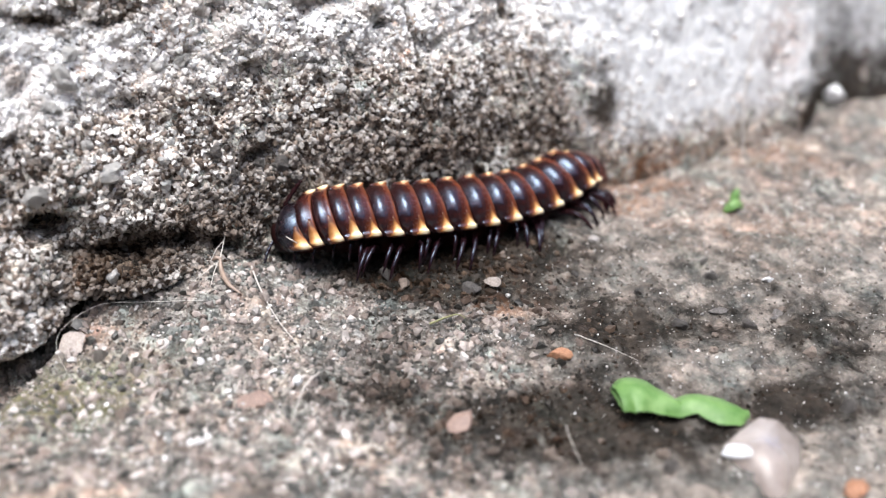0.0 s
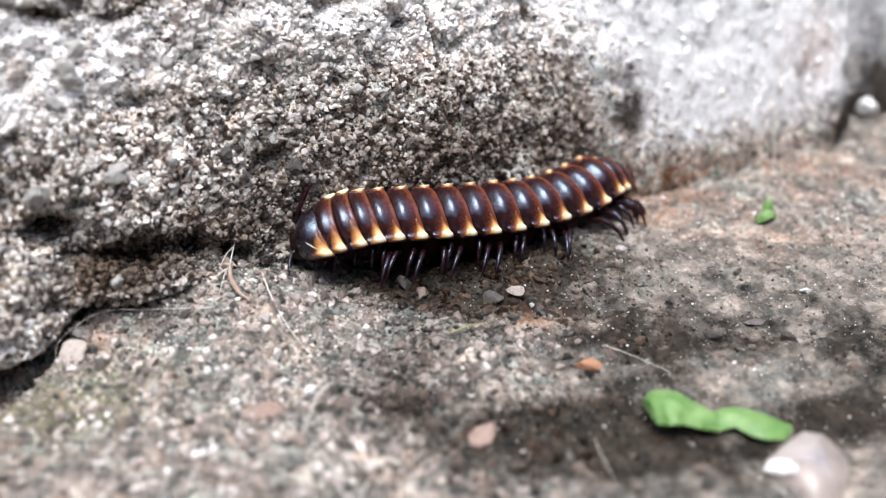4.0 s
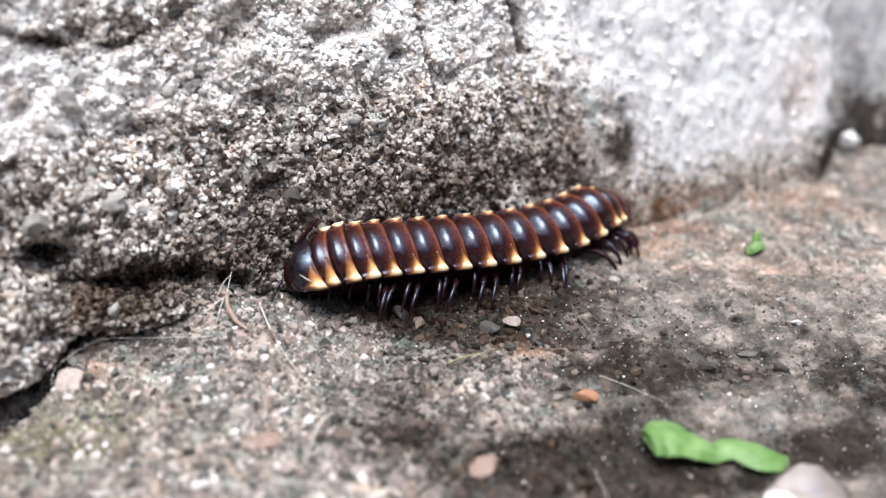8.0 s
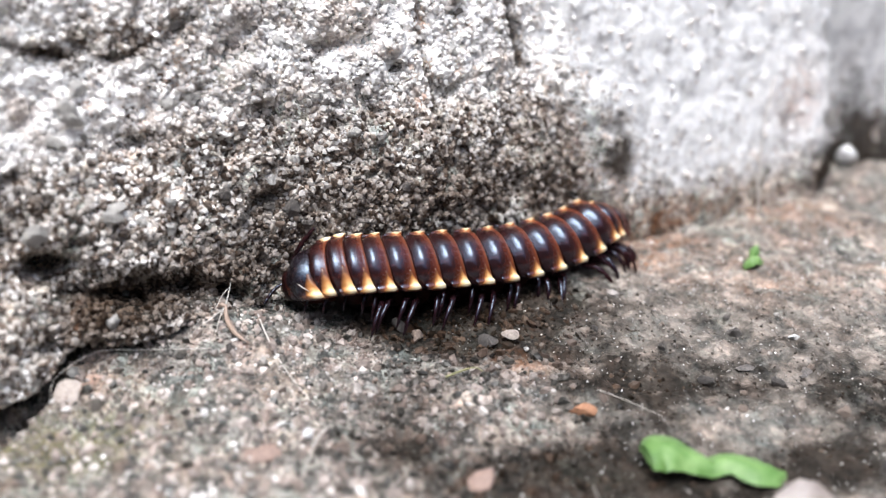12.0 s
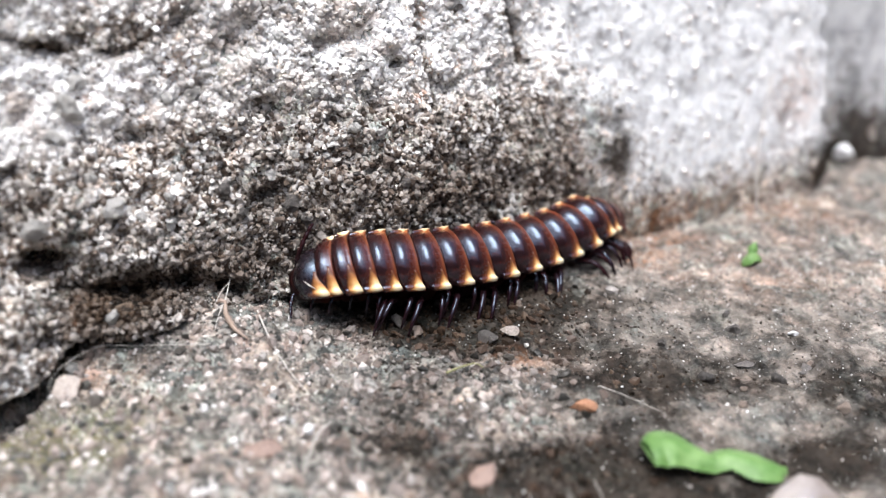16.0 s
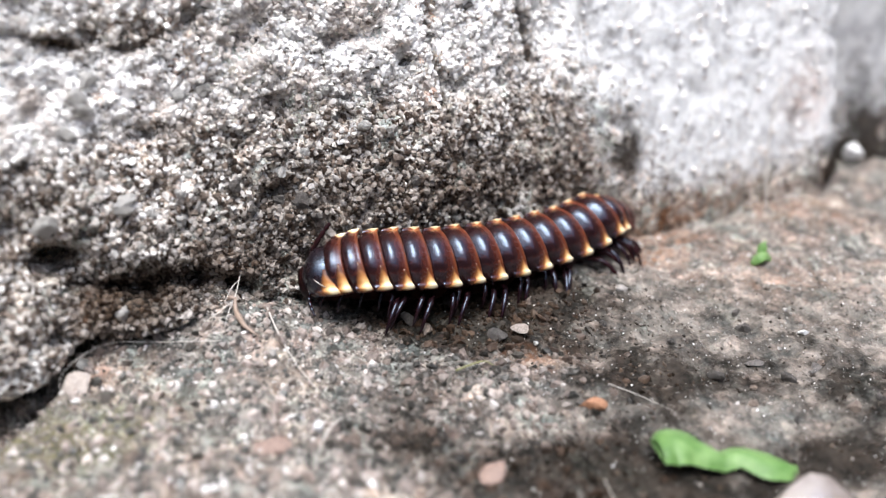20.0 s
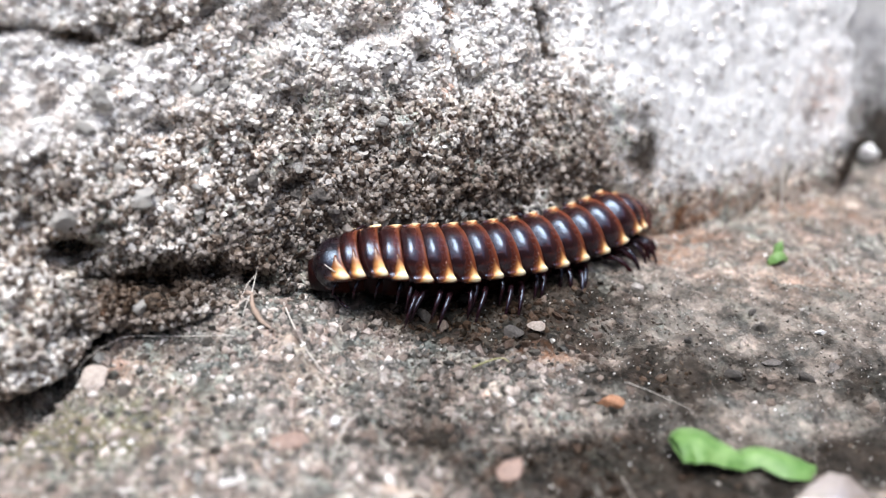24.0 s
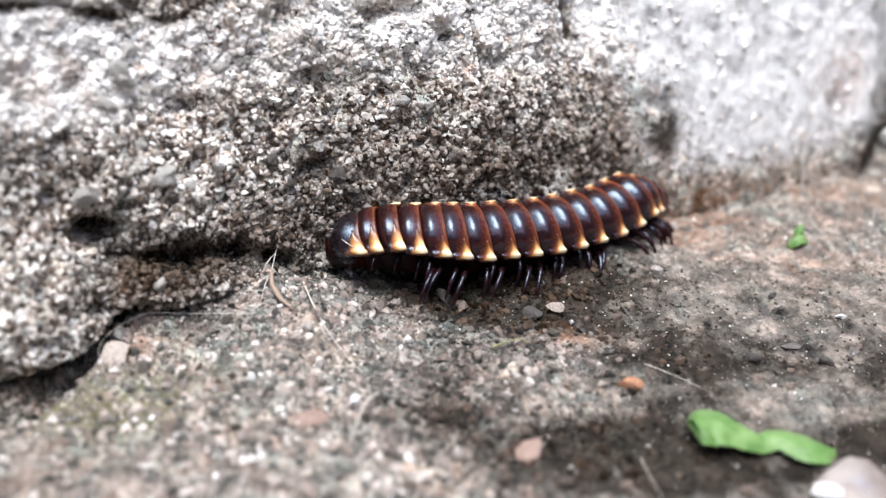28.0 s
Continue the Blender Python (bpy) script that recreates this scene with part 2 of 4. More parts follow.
GRAIN_WALL = grain_material("pale_sand", [(0.0, (0.05, 0.036, 0.028)), (0.22, (0.13, 0.10, 0.08)), (0.38, (0.34, 0.28, 0.235)), (0.50, (0.62, 0.58, 0.53)), (0.68, (0.86, 0.84, 0.81)), (1.0, (0.95, 0.95, 0.95))])
GRAIN_GROUND = grain_material("brown_sand", [(0.0, (0.09, 0.08, 0.07)), (0.3, (0.15, 0.135, 0.12)), (0.6, (0.24, 0.215, 0.195)), (0.82, (0.40, 0.37, 0.34)), (0.93, (0.8, 0.8, 0.79)), (1.0, (0.9, 0.9, 0.9))])
GRAIN_COARSE = grain_material("coarse_sand", [(0.0, (0.05, 0.052, 0.05)), (0.25, (0.13, 0.13, 0.12)), (0.5, (0.26, 0.225, 0.205)), (0.72, (0.42, 0.36, 0.33)), (0.9, (0.56, 0.52, 0.49)), (1.0, (0.8, 0.79, 0.78))])
# pale grit whose bright colour also stands in for sparkle
GRAIN_BRIGHT = grain_material("bright_quartz_grit", [(0.0, (0.10, 0.095, 0.09)), (0.5, (0.36, 0.35, 0.34)), (0.8, (0.7, 0.7, 0.69)), (1.0, (0.92, 0.92, 0.92))])
PEBBLE_PALE = stone_material("pale_quartz", (0.30, 0.285, 0.265), (0.64, 0.63, 0.61))
PEBBLE_GREY = stone_material("grey_gravel", (0.045, 0.041, 0.038), (0.15, 0.135, 0.125))
PEBBLE_TAN = stone_material("tan_gravel", (0.13, 0.10, 0.08), (0.30, 0.24, 0.20))
PALE_TAN = stone_material("pale_tan_stone", (0.27, 0.23, 0.20), (0.48, 0.42, 0.38))
DULL_CHIP = stone_material("dull_brick", (0.17, 0.12, 0.10), (0.34, 0.24, 0.20))
BRICK_CHIP = stone_material("brick_crumb", (0.24, 0.10, 0.05), (0.42, 0.22, 0.125))
WHITE_CHIP = stone_material("white_chip", (0.62, 0.63, 0.65), (0.85, 0.85, 0.85), 0.6)


def shell(name, dark, brown, at, rough, shine=0.95):
    """Glossy cuticle, dark in front and brown behind, along the animal's length."""
    k = Nodes(name)
    s = k.n.new("ShaderNodeSeparateXYZ")
    k.l.new(k.co, s.inputs[0])
    x = k.math("ADD", k.math("MULTIPLY", s.outputs["X"], 1000.0), k.math("MULTIPLY", k.noise(0.8, 3), 0.3))
    fac = k.n.new("ShaderNodeMapRange")
    fac.inputs["From Min"].default_value, fac.inputs["From Max"].default_value = at
    k.l.new(x, fac.inputs["Value"])
    front = fac.outputs["Result"]
    col = k.mix(front, brown, dark)
    col = k.mix(k.ramp(k.noise(0.35, 5), [(0.45, 0.0), (0.8, 0.22)]), col, tuple(c * 1.8 + 0.004 for c in brown))
    col = k.mix(k.math("MULTIPLY", k.attribute("pigment"), 0.8), col, (0.42, 0.15, 0.045))
    k.bump(k.noise(0.16, 5, 0.6), 0.018, 0.8)
    # blue of the reflected sky is put into the sheen's tint
    return k.set(base_color=col, roughness=k.math("MULTIPLY_ADD", front, -0.14, k.ramp(k.noise(0.5, 4), [(0.3, rough * 0.8 + 0.12), (0.7, rough * 1.3 + 0.16)])), specular_ior_level=k.math("MULTIPLY_ADD", front, shine * 0.7, shine * 0.3), specular_tint=(0.58, 0.76, 1.0))


RING_MAT = shell("dark_brown_cuticle", (0.014, 0.0045, 0.005), (0.098, 0.021, 0.010), (-0.65, 0.25), 0.19, 0.85)
COLLAR_MAT = shell("black_brown_cuticle", (0.008, 0.005, 0.007), (0.050, 0.014, 0.008), (-1.05, -0.45), 0.27)
TRUNK_MAT = shell("black_brown_underside", (0.012, 0.0035, 0.003), (0.028, 0.007, 0.004), (-0.5, 0.5), 0.4, 0.15)
HEAD_MAT = shell("black_head_cuticle", (0.060, 0.014, 0.007), (0.014, 0.005, 0.004), (-0.3, 0.7), 0.18)
LEG_MAT = shell("dark_red_brown_leg", (0.011, 0.004, 0.0055), (0.018, 0.0055, 0.006), (-0.2, 0.2), 0.08, 0.5)


def spot_material():
    """Cream in the middle of the spot, amber to brown at its rim."""
    k = Nodes("cream_yellow_spot")
    core = k.math("ADD", k.attribute("core"), k.math("MULTIPLY_ADD", k.noise(0.35, 4), 0.3, -0.15))
    col = k.ramp(core, [(0.05, (0.10, 0.032, 0.012)), (0.30, (0.46, 0.20, 0.06)), (0.55, (0.78, 0.53, 0.24)), (0.88, (0.90, 0.78, 0.53))])
    k.bump(k.noise(0.2, 4), 0.012)
    return k.set(base_color=col, roughness=0.34, specular_ior_level=0.5, coat_weight=0.3, coat_roughness=0.2)


SPOT_MAT = spot_material()


def leaf_material():
    k = Nodes("fresh_green_leaf")
    col = k.ramp(k.noise(1.3, 5), [(0.3, (0.06, 0.155, 0.025)), (0.65, (0.16, 0.275, 0.09))])
    k.bump(k.noise(0.4, 5), 0.03)
    return k.set(base_color=col, roughness=0.5, specular_ior_level=0.4, transmission_weight=0.0, sheen_weight=0.1)


LEAF_MAT = leaf_material()


def plain_fibre(name, a, b, rough=0.5):
    k = Nodes(name)
    return k.set(base_color=k.mix(k.noise(0.6, 3), a, b), roughness=rough)


HAIR_MAT = plain_fibre("pale_hair", (0.42, 0.39, 0.35), (0.68, 0.65, 0.61), 0.35)
STRAW_MAT = plain_fibre("green_straw", (0.14, 0.15, 0.06), (0.30, 0.28, 0.14))
STRIP_MAT = plain_fibre("dry_rootlet", (0.20, 0.14, 0.105), (0.42, 0.33, 0.27))


def flake_material():
    k = Nodes("translucent_flake")
    col = k.ramp(k.noise(1.4, 6), [(0.3, (0.30, 0.24, 0.21)), (0.7, (0.56, 0.49, 0.45))])
    k.bump(k.noise(0.5, 5), 0.04)
    return k.set(base_color=col, roughness=0.3, transmission_weight=0.5, ior=1.45)


FLAKE_MAT = flake_material()


def blocker_material():
    k = Nodes("blocker_plaster")
    col = k.ramp(k.noise(90.0, 6), [(0.3, (0.10, 0.09, 0.08)), (0.7, (0.17, 0.155, 0.14))])
    k.bump(k.noise(9.0, 6), 1.5)
    return k.set(base_color=col, roughness=0.9)


BLOCKER_MAT = blocker_material()


def shell_material():
    k = Nodes("papery_shell")
    k.bump(k.noise(0.15, 5), 0.02)
    return k.set(base_color=k.ramp(k.noise(0.4, 5), [(0.35, (0.50, 0.46, 0.42)), (0.6, (0.86, 0.85, 0.83))]), roughness=0.25, transmission_weight=0.35, ior=1.4)


SHELL_MAT = shell_material()

# ---------------------------------------------------------------- lie of the land (cm)
ORIGIN = Vector((0.0, 0.07, 0.0))
ALONG = Vector((0.848, 0.530, 0.0)).normalized()
OUT = Vector((0.5074, -0.8118, 0.2890)).normalized()
UP = OUT.cross(ALONG).normalized()
WALL_END, WALL_START, WALL_TOP = 4.2, -16.0, 14.0


def blob(x, y, cx, cy, rx, ry):
    return math.exp(-(((x - cx) / rx) ** 2) - ((y - cy) / ry) ** 2)


def line_gap(x, y, pts):
    """Distance from a broken line in the plane."""
    best = 9.0
    for (ax, ay), (bx, by) in zip(pts, pts[1:]):
        dx, dy = bx - ax, by - ay
        t = min(1.0, max(0.0, ((x - ax) * dx + (y - ay) * dy) / (dx * dx + dy * dy)))
        best = min(best, math.hypot(x - ax - t * dx, y - ay - t * dy))
    return best


GROOVE_A = [(0.07, 2.6), (0.07, 1.9), (0.05, 1.7), (0.1, 1.41), (0.11, 1.13)]
GROOVE_B = [(0.84, 2.6), (0.88, 1.84), (0.92, 1.67), (0.94, 1.46)]
CRACK_TOP = [(-3.2, 2.06), (-2.62, 2.03), (-2.3, 1.93), (-1.98, 1.87), (-1.74, 1.99), (-1.5, 2.06)]
TRENCH = [(-3.4, -2.4), (-2.9, -2.12), (-2.55, -1.82), (-2.42, -1.58), (-2.38, -1.30), (-2.30, -1.05), (-2.05, -0.92)]
LEDGE_LOW = [(-2.56, 0.50), (-2.35, 0.46), (-2.10, 0.35)]
LEDGE = [(-2.15, 0.51), (-2.0, 0.43), (-1.80, 0.37), (-1.53, 0.27)]


def wall_out(s, h):
    """How far the wall's face stands out of its plane."""
    d = 0.10 * nz(s, h, 3.1, 1.3) + 0.055 * nz(s, h, 7.7, 0.5) + 0.050 * nz(s, h, 1.9, 0.2) + 0.034 * nz(s, h, 4.4, 0.085) + 0.016 * nz(s, h, 8.4, 0.045)
    d *= 1.0 - 0.7 * smooth(1.0, 2.0, s)
    if s > WALL_END + 0.3 or s < -5 or h > 4:
        return d
    d += 0.15 * blob(s, h, -0.1, 0.75, 0.8, 0.5) - 0.12 * blob(s, h, -2.2, 1.7, 0.9, 0.7)
    # pits where stones have fallen out
    d -= 0.07 * smooth(0.15, 0.6, nz(s, h, 17.3, 0.17)) * smooth(1.0, 0.2, s)
    d -= 0.62 * blob(s, h, -2.65, 0.69, 0.15, 0.08) + 0.16 * blob(s, h, -1.98, 1.36, 0.09, 0.06)
    d -= 0.14 * blob(s, h, -1.2, 0.84, 0.12, 0.06) + 0.1 * blob(s, h, -2.23, 2.0, 0.06, 0.05)
    d += 0.07 * blob(s, h, -2.05, 0.27, 0.5, 0.12) + 0.22 * blob(s, h, -3.1, 0.25, 0.35, 0.3)
    if s < -1.2:
        g = line_gap(s, h, LEDGE) + 0.02 * nz(s, h, 2.2, 0.12)
        d -= (0.24 + 0.30 * nz(s, 0.0, 6.1, 0.22)) * math.exp(-((g / 0.07) ** 2)) * smooth(-1.3, -1.55, s)
        g = line_gap(s, h, LEDGE_LOW) + 0.025 * nz(s, h, 4.2, 0.12)
        d -= (0.26 + 0.25 * nz(s, 0.0, 2.7, 0.25)) * math.exp(-((g / 0.065) ** 2))
        g = line_gap(s, h, CRACK_TOP) + 0.02 * nz(s, h, 5.2, 0.1)
        d -= 0.05 * max(0.0, 0.7 + 1.6 * nz(s, h, 31.0, 0.16)) * math.exp(-((g / 0.035) ** 2))
    if -0.4 < s < 1.4:
        d -= 0.15 * math.exp(-((line_gap(s, h, GROOVE_A) / 0.032) ** 2))
        d -= 0.22 * math.exp(-((line_gap(s, h, GROOVE_B) / 0.05) ** 2))
        d -= 0.10 * smooth(0.9, 1.05, s) * smooth(1.2, 1.8, h)
    # the foot is undercut where the wall has parted from the ground
    open_ = smooth(-1.6, -2.7, s)
    edge = 0.13 + 0.09 * blob(s, 0.0, -2.58, 0.0, 0.2, 1.0) + 0.08 * smooth(-2.7, -1.6, s) - 0.18 * smooth(-2.5, -3.1, s) + 0.03 * nz(s, 0.0, 9.0, 0.2)
    d -= (0.10 + 0.40 * open_) * smooth(edge, edge - 0.07, h) * smooth(-1.0, -1.5, s)
    return d


def wall_at(s, h, lift=0.0):
    d = lift
    end = WALL_END + 0.06 * h + 0.28 * nz(h, 0.0, 21.0, 0.6) + 0.16 * nz(h, 0.0, 5.0, 0.2)
    back = max(0.0, s - end, WALL_START - s, h - WALL_TOP)
    sc, hc = min(max(s, WALL_START), end), min(h, WALL_TOP)
    if s > end - 0.3:
        d -= 0.6 * min(0.4, s - end + 0.3) ** 2
    d += wall_out(s, h) * (1.0 if back < 0.4 else 0.5)
    return ORIGIN + ALONG * sc + UP * hc + OUT * (d - min(back, 9.0))


def ground_z(x, y):
    z = 0.05 * nz(x, y, 0.3, 1.4) + 0.05 * nz(x, y, 5.3, 0.45) + 0.036 * nz(x, y, 8.1, 0.17) + 0.024 * nz(x, y, 2.6, 0.07) + 0.014 * nz(x, y, 9.6, 0.04)
    if abs(x) < 8 and abs(y) < 8:
        z += 0.19 * blob(x, y, -1.65, -0.75, 1.0, 0.5) - 0.09 * smooth(0.5, 2.5, x) * smooth(-0.3, 1.2, y)
        z += 0.05 * blob(x, y, 0.3, -1.3, 0.5, 0.4) - 0.06 * blob(x, y, 1.4, -1.9, 0.7, 0.4)
        if x < -1.5:
            wide = 0.05 + 0.09 * smooth(-2.15, -2.55, x)
            z -= 0.36 * math.exp(-(((line_gap(x, y, TRENCH) + 0.05 * nz(x, y, 3.3, 0.15)) / wide) ** 2))
    return z


def ground_at(x, y, lift=0.0):
    return Vector((x, y, ground_z(x, y) + lift))


def spread(lo, hi, step, far_lo, far_hi):
    """Even steps between lo and hi, then ever wider ones out to the far ends."""
    out = [lo + step * k for k in range(int((hi - lo) / step) + 1)]
    g, v = step, lo
    left = []
    while v > far_lo:
        g *= 1.45
        v = max(far_lo, v - g)
        left.append(v)
    g, v = step, out[-1]
    while v < far_hi:
        g *= 1.45
        v = min(far_hi, v + g)
        out.append(v)
    return left[::-1] + out


def sheet(name, us, vs, at, material, masks):
    verts, faces = [], []
    for v in vs:
        for u in us:
            verts.append(at(u, v))
    nu = len(us)
    for j in range(len(vs) - 1):
        for i in range(nu - 1):
            a = j * nu + i
            faces.append((a, a + 1, a + nu + 1, a + nu))
    me = mesh_from(name, verts, faces, material)
    for key, f in masks.items():
        at_ = me.attributes.new(key, "FLOAT", "POINT")
        at_.data.foreach_set("value", [f(u, v) for v in vs for u in us])
    return new(name, me)


# stains and limewash that the old surfaces carry, with some light and shade painted in
def limewash(s, h):
    # white limewash; the rise with height also stands in for brighter light there
    v = 0.95 * smooth(0.8, 2.5, s) * smooth(-0.1, 0.6, h) + 0.58 * smooth(0.7, 1.75, h)
    v += 0.62 * blob(s, h, -2.75, 1.85, 0.6, 0.42) + 0.4 * blob(s, h, -3.0, 0.15, 0.4, 0.3)
    v += 0.3 * blob(s, h, -0.35, 1.8, 0.4, 0.35) + 0.2 * blob(s, h, 0.5, 1.5, 0.4, 0.5) - 0.5 * blob(s, h, -2.15, 2.0, 0.5, 0.14)
    return min(1.0, max(0.0, v))


def wall_dark(s, h):
    # stains and streaks; also darker at the foot, ledges, grooves and top crack
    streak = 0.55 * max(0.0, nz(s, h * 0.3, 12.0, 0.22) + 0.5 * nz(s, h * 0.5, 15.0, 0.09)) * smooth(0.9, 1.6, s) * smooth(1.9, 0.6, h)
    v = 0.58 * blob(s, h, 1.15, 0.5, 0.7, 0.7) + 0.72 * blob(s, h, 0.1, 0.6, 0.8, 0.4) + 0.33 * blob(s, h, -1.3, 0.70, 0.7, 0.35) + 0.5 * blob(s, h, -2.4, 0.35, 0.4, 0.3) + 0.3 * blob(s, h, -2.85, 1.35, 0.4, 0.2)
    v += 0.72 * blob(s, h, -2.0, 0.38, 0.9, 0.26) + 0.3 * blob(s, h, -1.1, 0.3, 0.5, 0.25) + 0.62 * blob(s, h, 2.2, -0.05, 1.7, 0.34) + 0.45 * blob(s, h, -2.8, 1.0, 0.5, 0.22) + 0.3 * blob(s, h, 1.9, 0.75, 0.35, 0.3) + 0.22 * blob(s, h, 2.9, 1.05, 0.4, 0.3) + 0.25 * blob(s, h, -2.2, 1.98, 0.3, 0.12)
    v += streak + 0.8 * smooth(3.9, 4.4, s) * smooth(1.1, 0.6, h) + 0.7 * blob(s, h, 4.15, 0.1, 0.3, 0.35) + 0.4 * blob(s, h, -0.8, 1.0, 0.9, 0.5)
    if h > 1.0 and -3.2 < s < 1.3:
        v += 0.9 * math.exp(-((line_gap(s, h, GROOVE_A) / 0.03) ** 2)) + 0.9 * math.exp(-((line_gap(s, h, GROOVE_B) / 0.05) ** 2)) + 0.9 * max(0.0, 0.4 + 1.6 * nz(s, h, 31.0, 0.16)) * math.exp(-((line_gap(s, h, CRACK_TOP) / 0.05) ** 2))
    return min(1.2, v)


def wall_rust(s, h):
    return min(1.0, blob(s, h, 0.0, 1.31, 0.09, 0.1) + 0.7 * blob(s, h, 3.8, 0.8, 0.3, 0.3) + 0.85 * blob(s, h, 2.2, 0.04, 1.3, 0.17) + 0.3 * blob(s, h, 1.2, 0.5, 0.4, 0.4) + 0.6 * blob(s, h, -2.55, 0.35, 0.12, 0.1) + 0.4 * blob(s, h, -0.7, 1.35, 0.1, 0.1))


def ground_dirt_and_shade(x, y):
    # dirty patches, and the animal's shadow painted along its body and legs
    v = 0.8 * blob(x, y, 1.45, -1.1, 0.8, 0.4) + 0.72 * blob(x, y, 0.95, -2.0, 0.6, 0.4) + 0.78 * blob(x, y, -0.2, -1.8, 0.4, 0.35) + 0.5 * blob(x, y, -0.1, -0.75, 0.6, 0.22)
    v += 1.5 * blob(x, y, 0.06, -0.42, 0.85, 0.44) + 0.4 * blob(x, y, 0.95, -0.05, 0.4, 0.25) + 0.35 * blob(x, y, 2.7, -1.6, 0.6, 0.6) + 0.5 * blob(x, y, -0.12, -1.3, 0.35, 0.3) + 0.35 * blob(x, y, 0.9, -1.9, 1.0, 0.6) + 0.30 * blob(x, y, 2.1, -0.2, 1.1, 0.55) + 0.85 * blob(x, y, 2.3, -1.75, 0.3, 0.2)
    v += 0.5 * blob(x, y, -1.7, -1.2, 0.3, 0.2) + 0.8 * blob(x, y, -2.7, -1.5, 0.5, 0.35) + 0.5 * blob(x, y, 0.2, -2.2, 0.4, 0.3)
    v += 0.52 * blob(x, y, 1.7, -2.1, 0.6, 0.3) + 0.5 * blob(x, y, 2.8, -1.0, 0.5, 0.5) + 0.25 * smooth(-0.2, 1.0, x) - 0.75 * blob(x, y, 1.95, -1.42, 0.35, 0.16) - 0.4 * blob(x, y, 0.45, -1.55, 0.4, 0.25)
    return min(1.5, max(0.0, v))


def ground_rust(x, y):
    return min(1.0, 0.9 * blob(x, y, 1.75, 1.0, 0.4, 0.2) + 0.9 * blob(x, y, 1.5, 0.62, 0.3, 0.14) + 0.8 * blob(x, y, 3.0, 1.7, 0.5, 0.4) + 0.6 * blob(x, y, 0.55, -0.95, 0.25, 0.12) + 0.6 * blob(x, y, -0.98, -1.97, 0.12, 0.08) + 0.5 * blob(x, y, -1.95, -1.4, 0.2, 0.15) + 0.35 * blob(x, y, 2.5, 0.4, 0.8, 0.4))


def ground_moss(x, y):
    return min(1.0, 1.7 * blob(x, y, -2.15, -2.0, 0.4, 0.24) + 0.5 * blob(x, y, -1.75, -1.75, 0.3, 0.15))


def ground_silt(x, y):
    return smooth(0.1, 1.3, x + 0.25 * nz(x, y, 41.0, 0.7)) * (0.9 - 0.5 * smooth(-0.4, 0.8, y)) * smooth(9.0, 4.5, math.hypot(x, y))


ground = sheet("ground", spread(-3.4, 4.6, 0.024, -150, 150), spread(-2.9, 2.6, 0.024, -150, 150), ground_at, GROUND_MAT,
               {"limewash": lambda x, y: 0.25 * blob(x, y, 1.9, -1.45, 0.3, 0.25), "dirt_and_shade": ground_dirt_and_shade, "rust": ground_rust, "moss": ground_moss, "silt": ground_silt})
tagged(ground, "rough dirty brown-grey mortar ground with sand and stains", "ground", kind="structure")
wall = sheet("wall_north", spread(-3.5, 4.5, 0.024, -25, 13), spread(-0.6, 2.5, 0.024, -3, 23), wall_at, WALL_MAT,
             {"limewash": lambda s, h: limewash(s, h) * (0.6 + 0.4 * smooth(0.3, 1.4, s)), "dirt_and_shade": wall_dark, "rust": wall_rust})
tagged(wall, "weathered sandy concrete wall with patchy white limewash", "wall", kind="structure")

def sky_blocker(name, a, b, high):
    """A plain unseen wall, added round the place to cut off low sky light (cm)."""
    a, b = Vector((*a, 0)), Vector((*b, 0))
    side = Vector((0, 0, 1)).cross(b - a).normalized() * 10
    low = Vector((0, 0, -6))
    top = Vector((0, 0, high))
    v = [a + low, b + low, b + low - side, a + low - side, a + top, b + top, b + top - side, a + top - side]
    me = mesh_from(name, v, [(0, 1, 5, 4), (1, 2, 6, 5), (2, 3, 7, 6), (3, 0, 4, 7), (4, 5, 6, 7), (3, 2, 1, 0)], BLOCKER_MAT, False)
    return tagged(new(name, me), "plain grey unseen wall added to block low sky light", "wall", kind="structure")


# four added walls out of view narrow the sky to light from overhead
sky_blocker("blocker_south", (-140, -120), (140, -120), 110)
sky_blocker("blocker_east", (140, -130), (140, 140), 150)
sky_blocker("blocker_west", (-140, 140), (-140, -130), 150)
sky_blocker("blocker_back", (140, 140), (-140, 140), 130)


# ---------------------------------------------------------------- the animal
RING_COUNT = 18
HALF = 0.242
BASE = Vector((0.0, -0.2, 0.0))

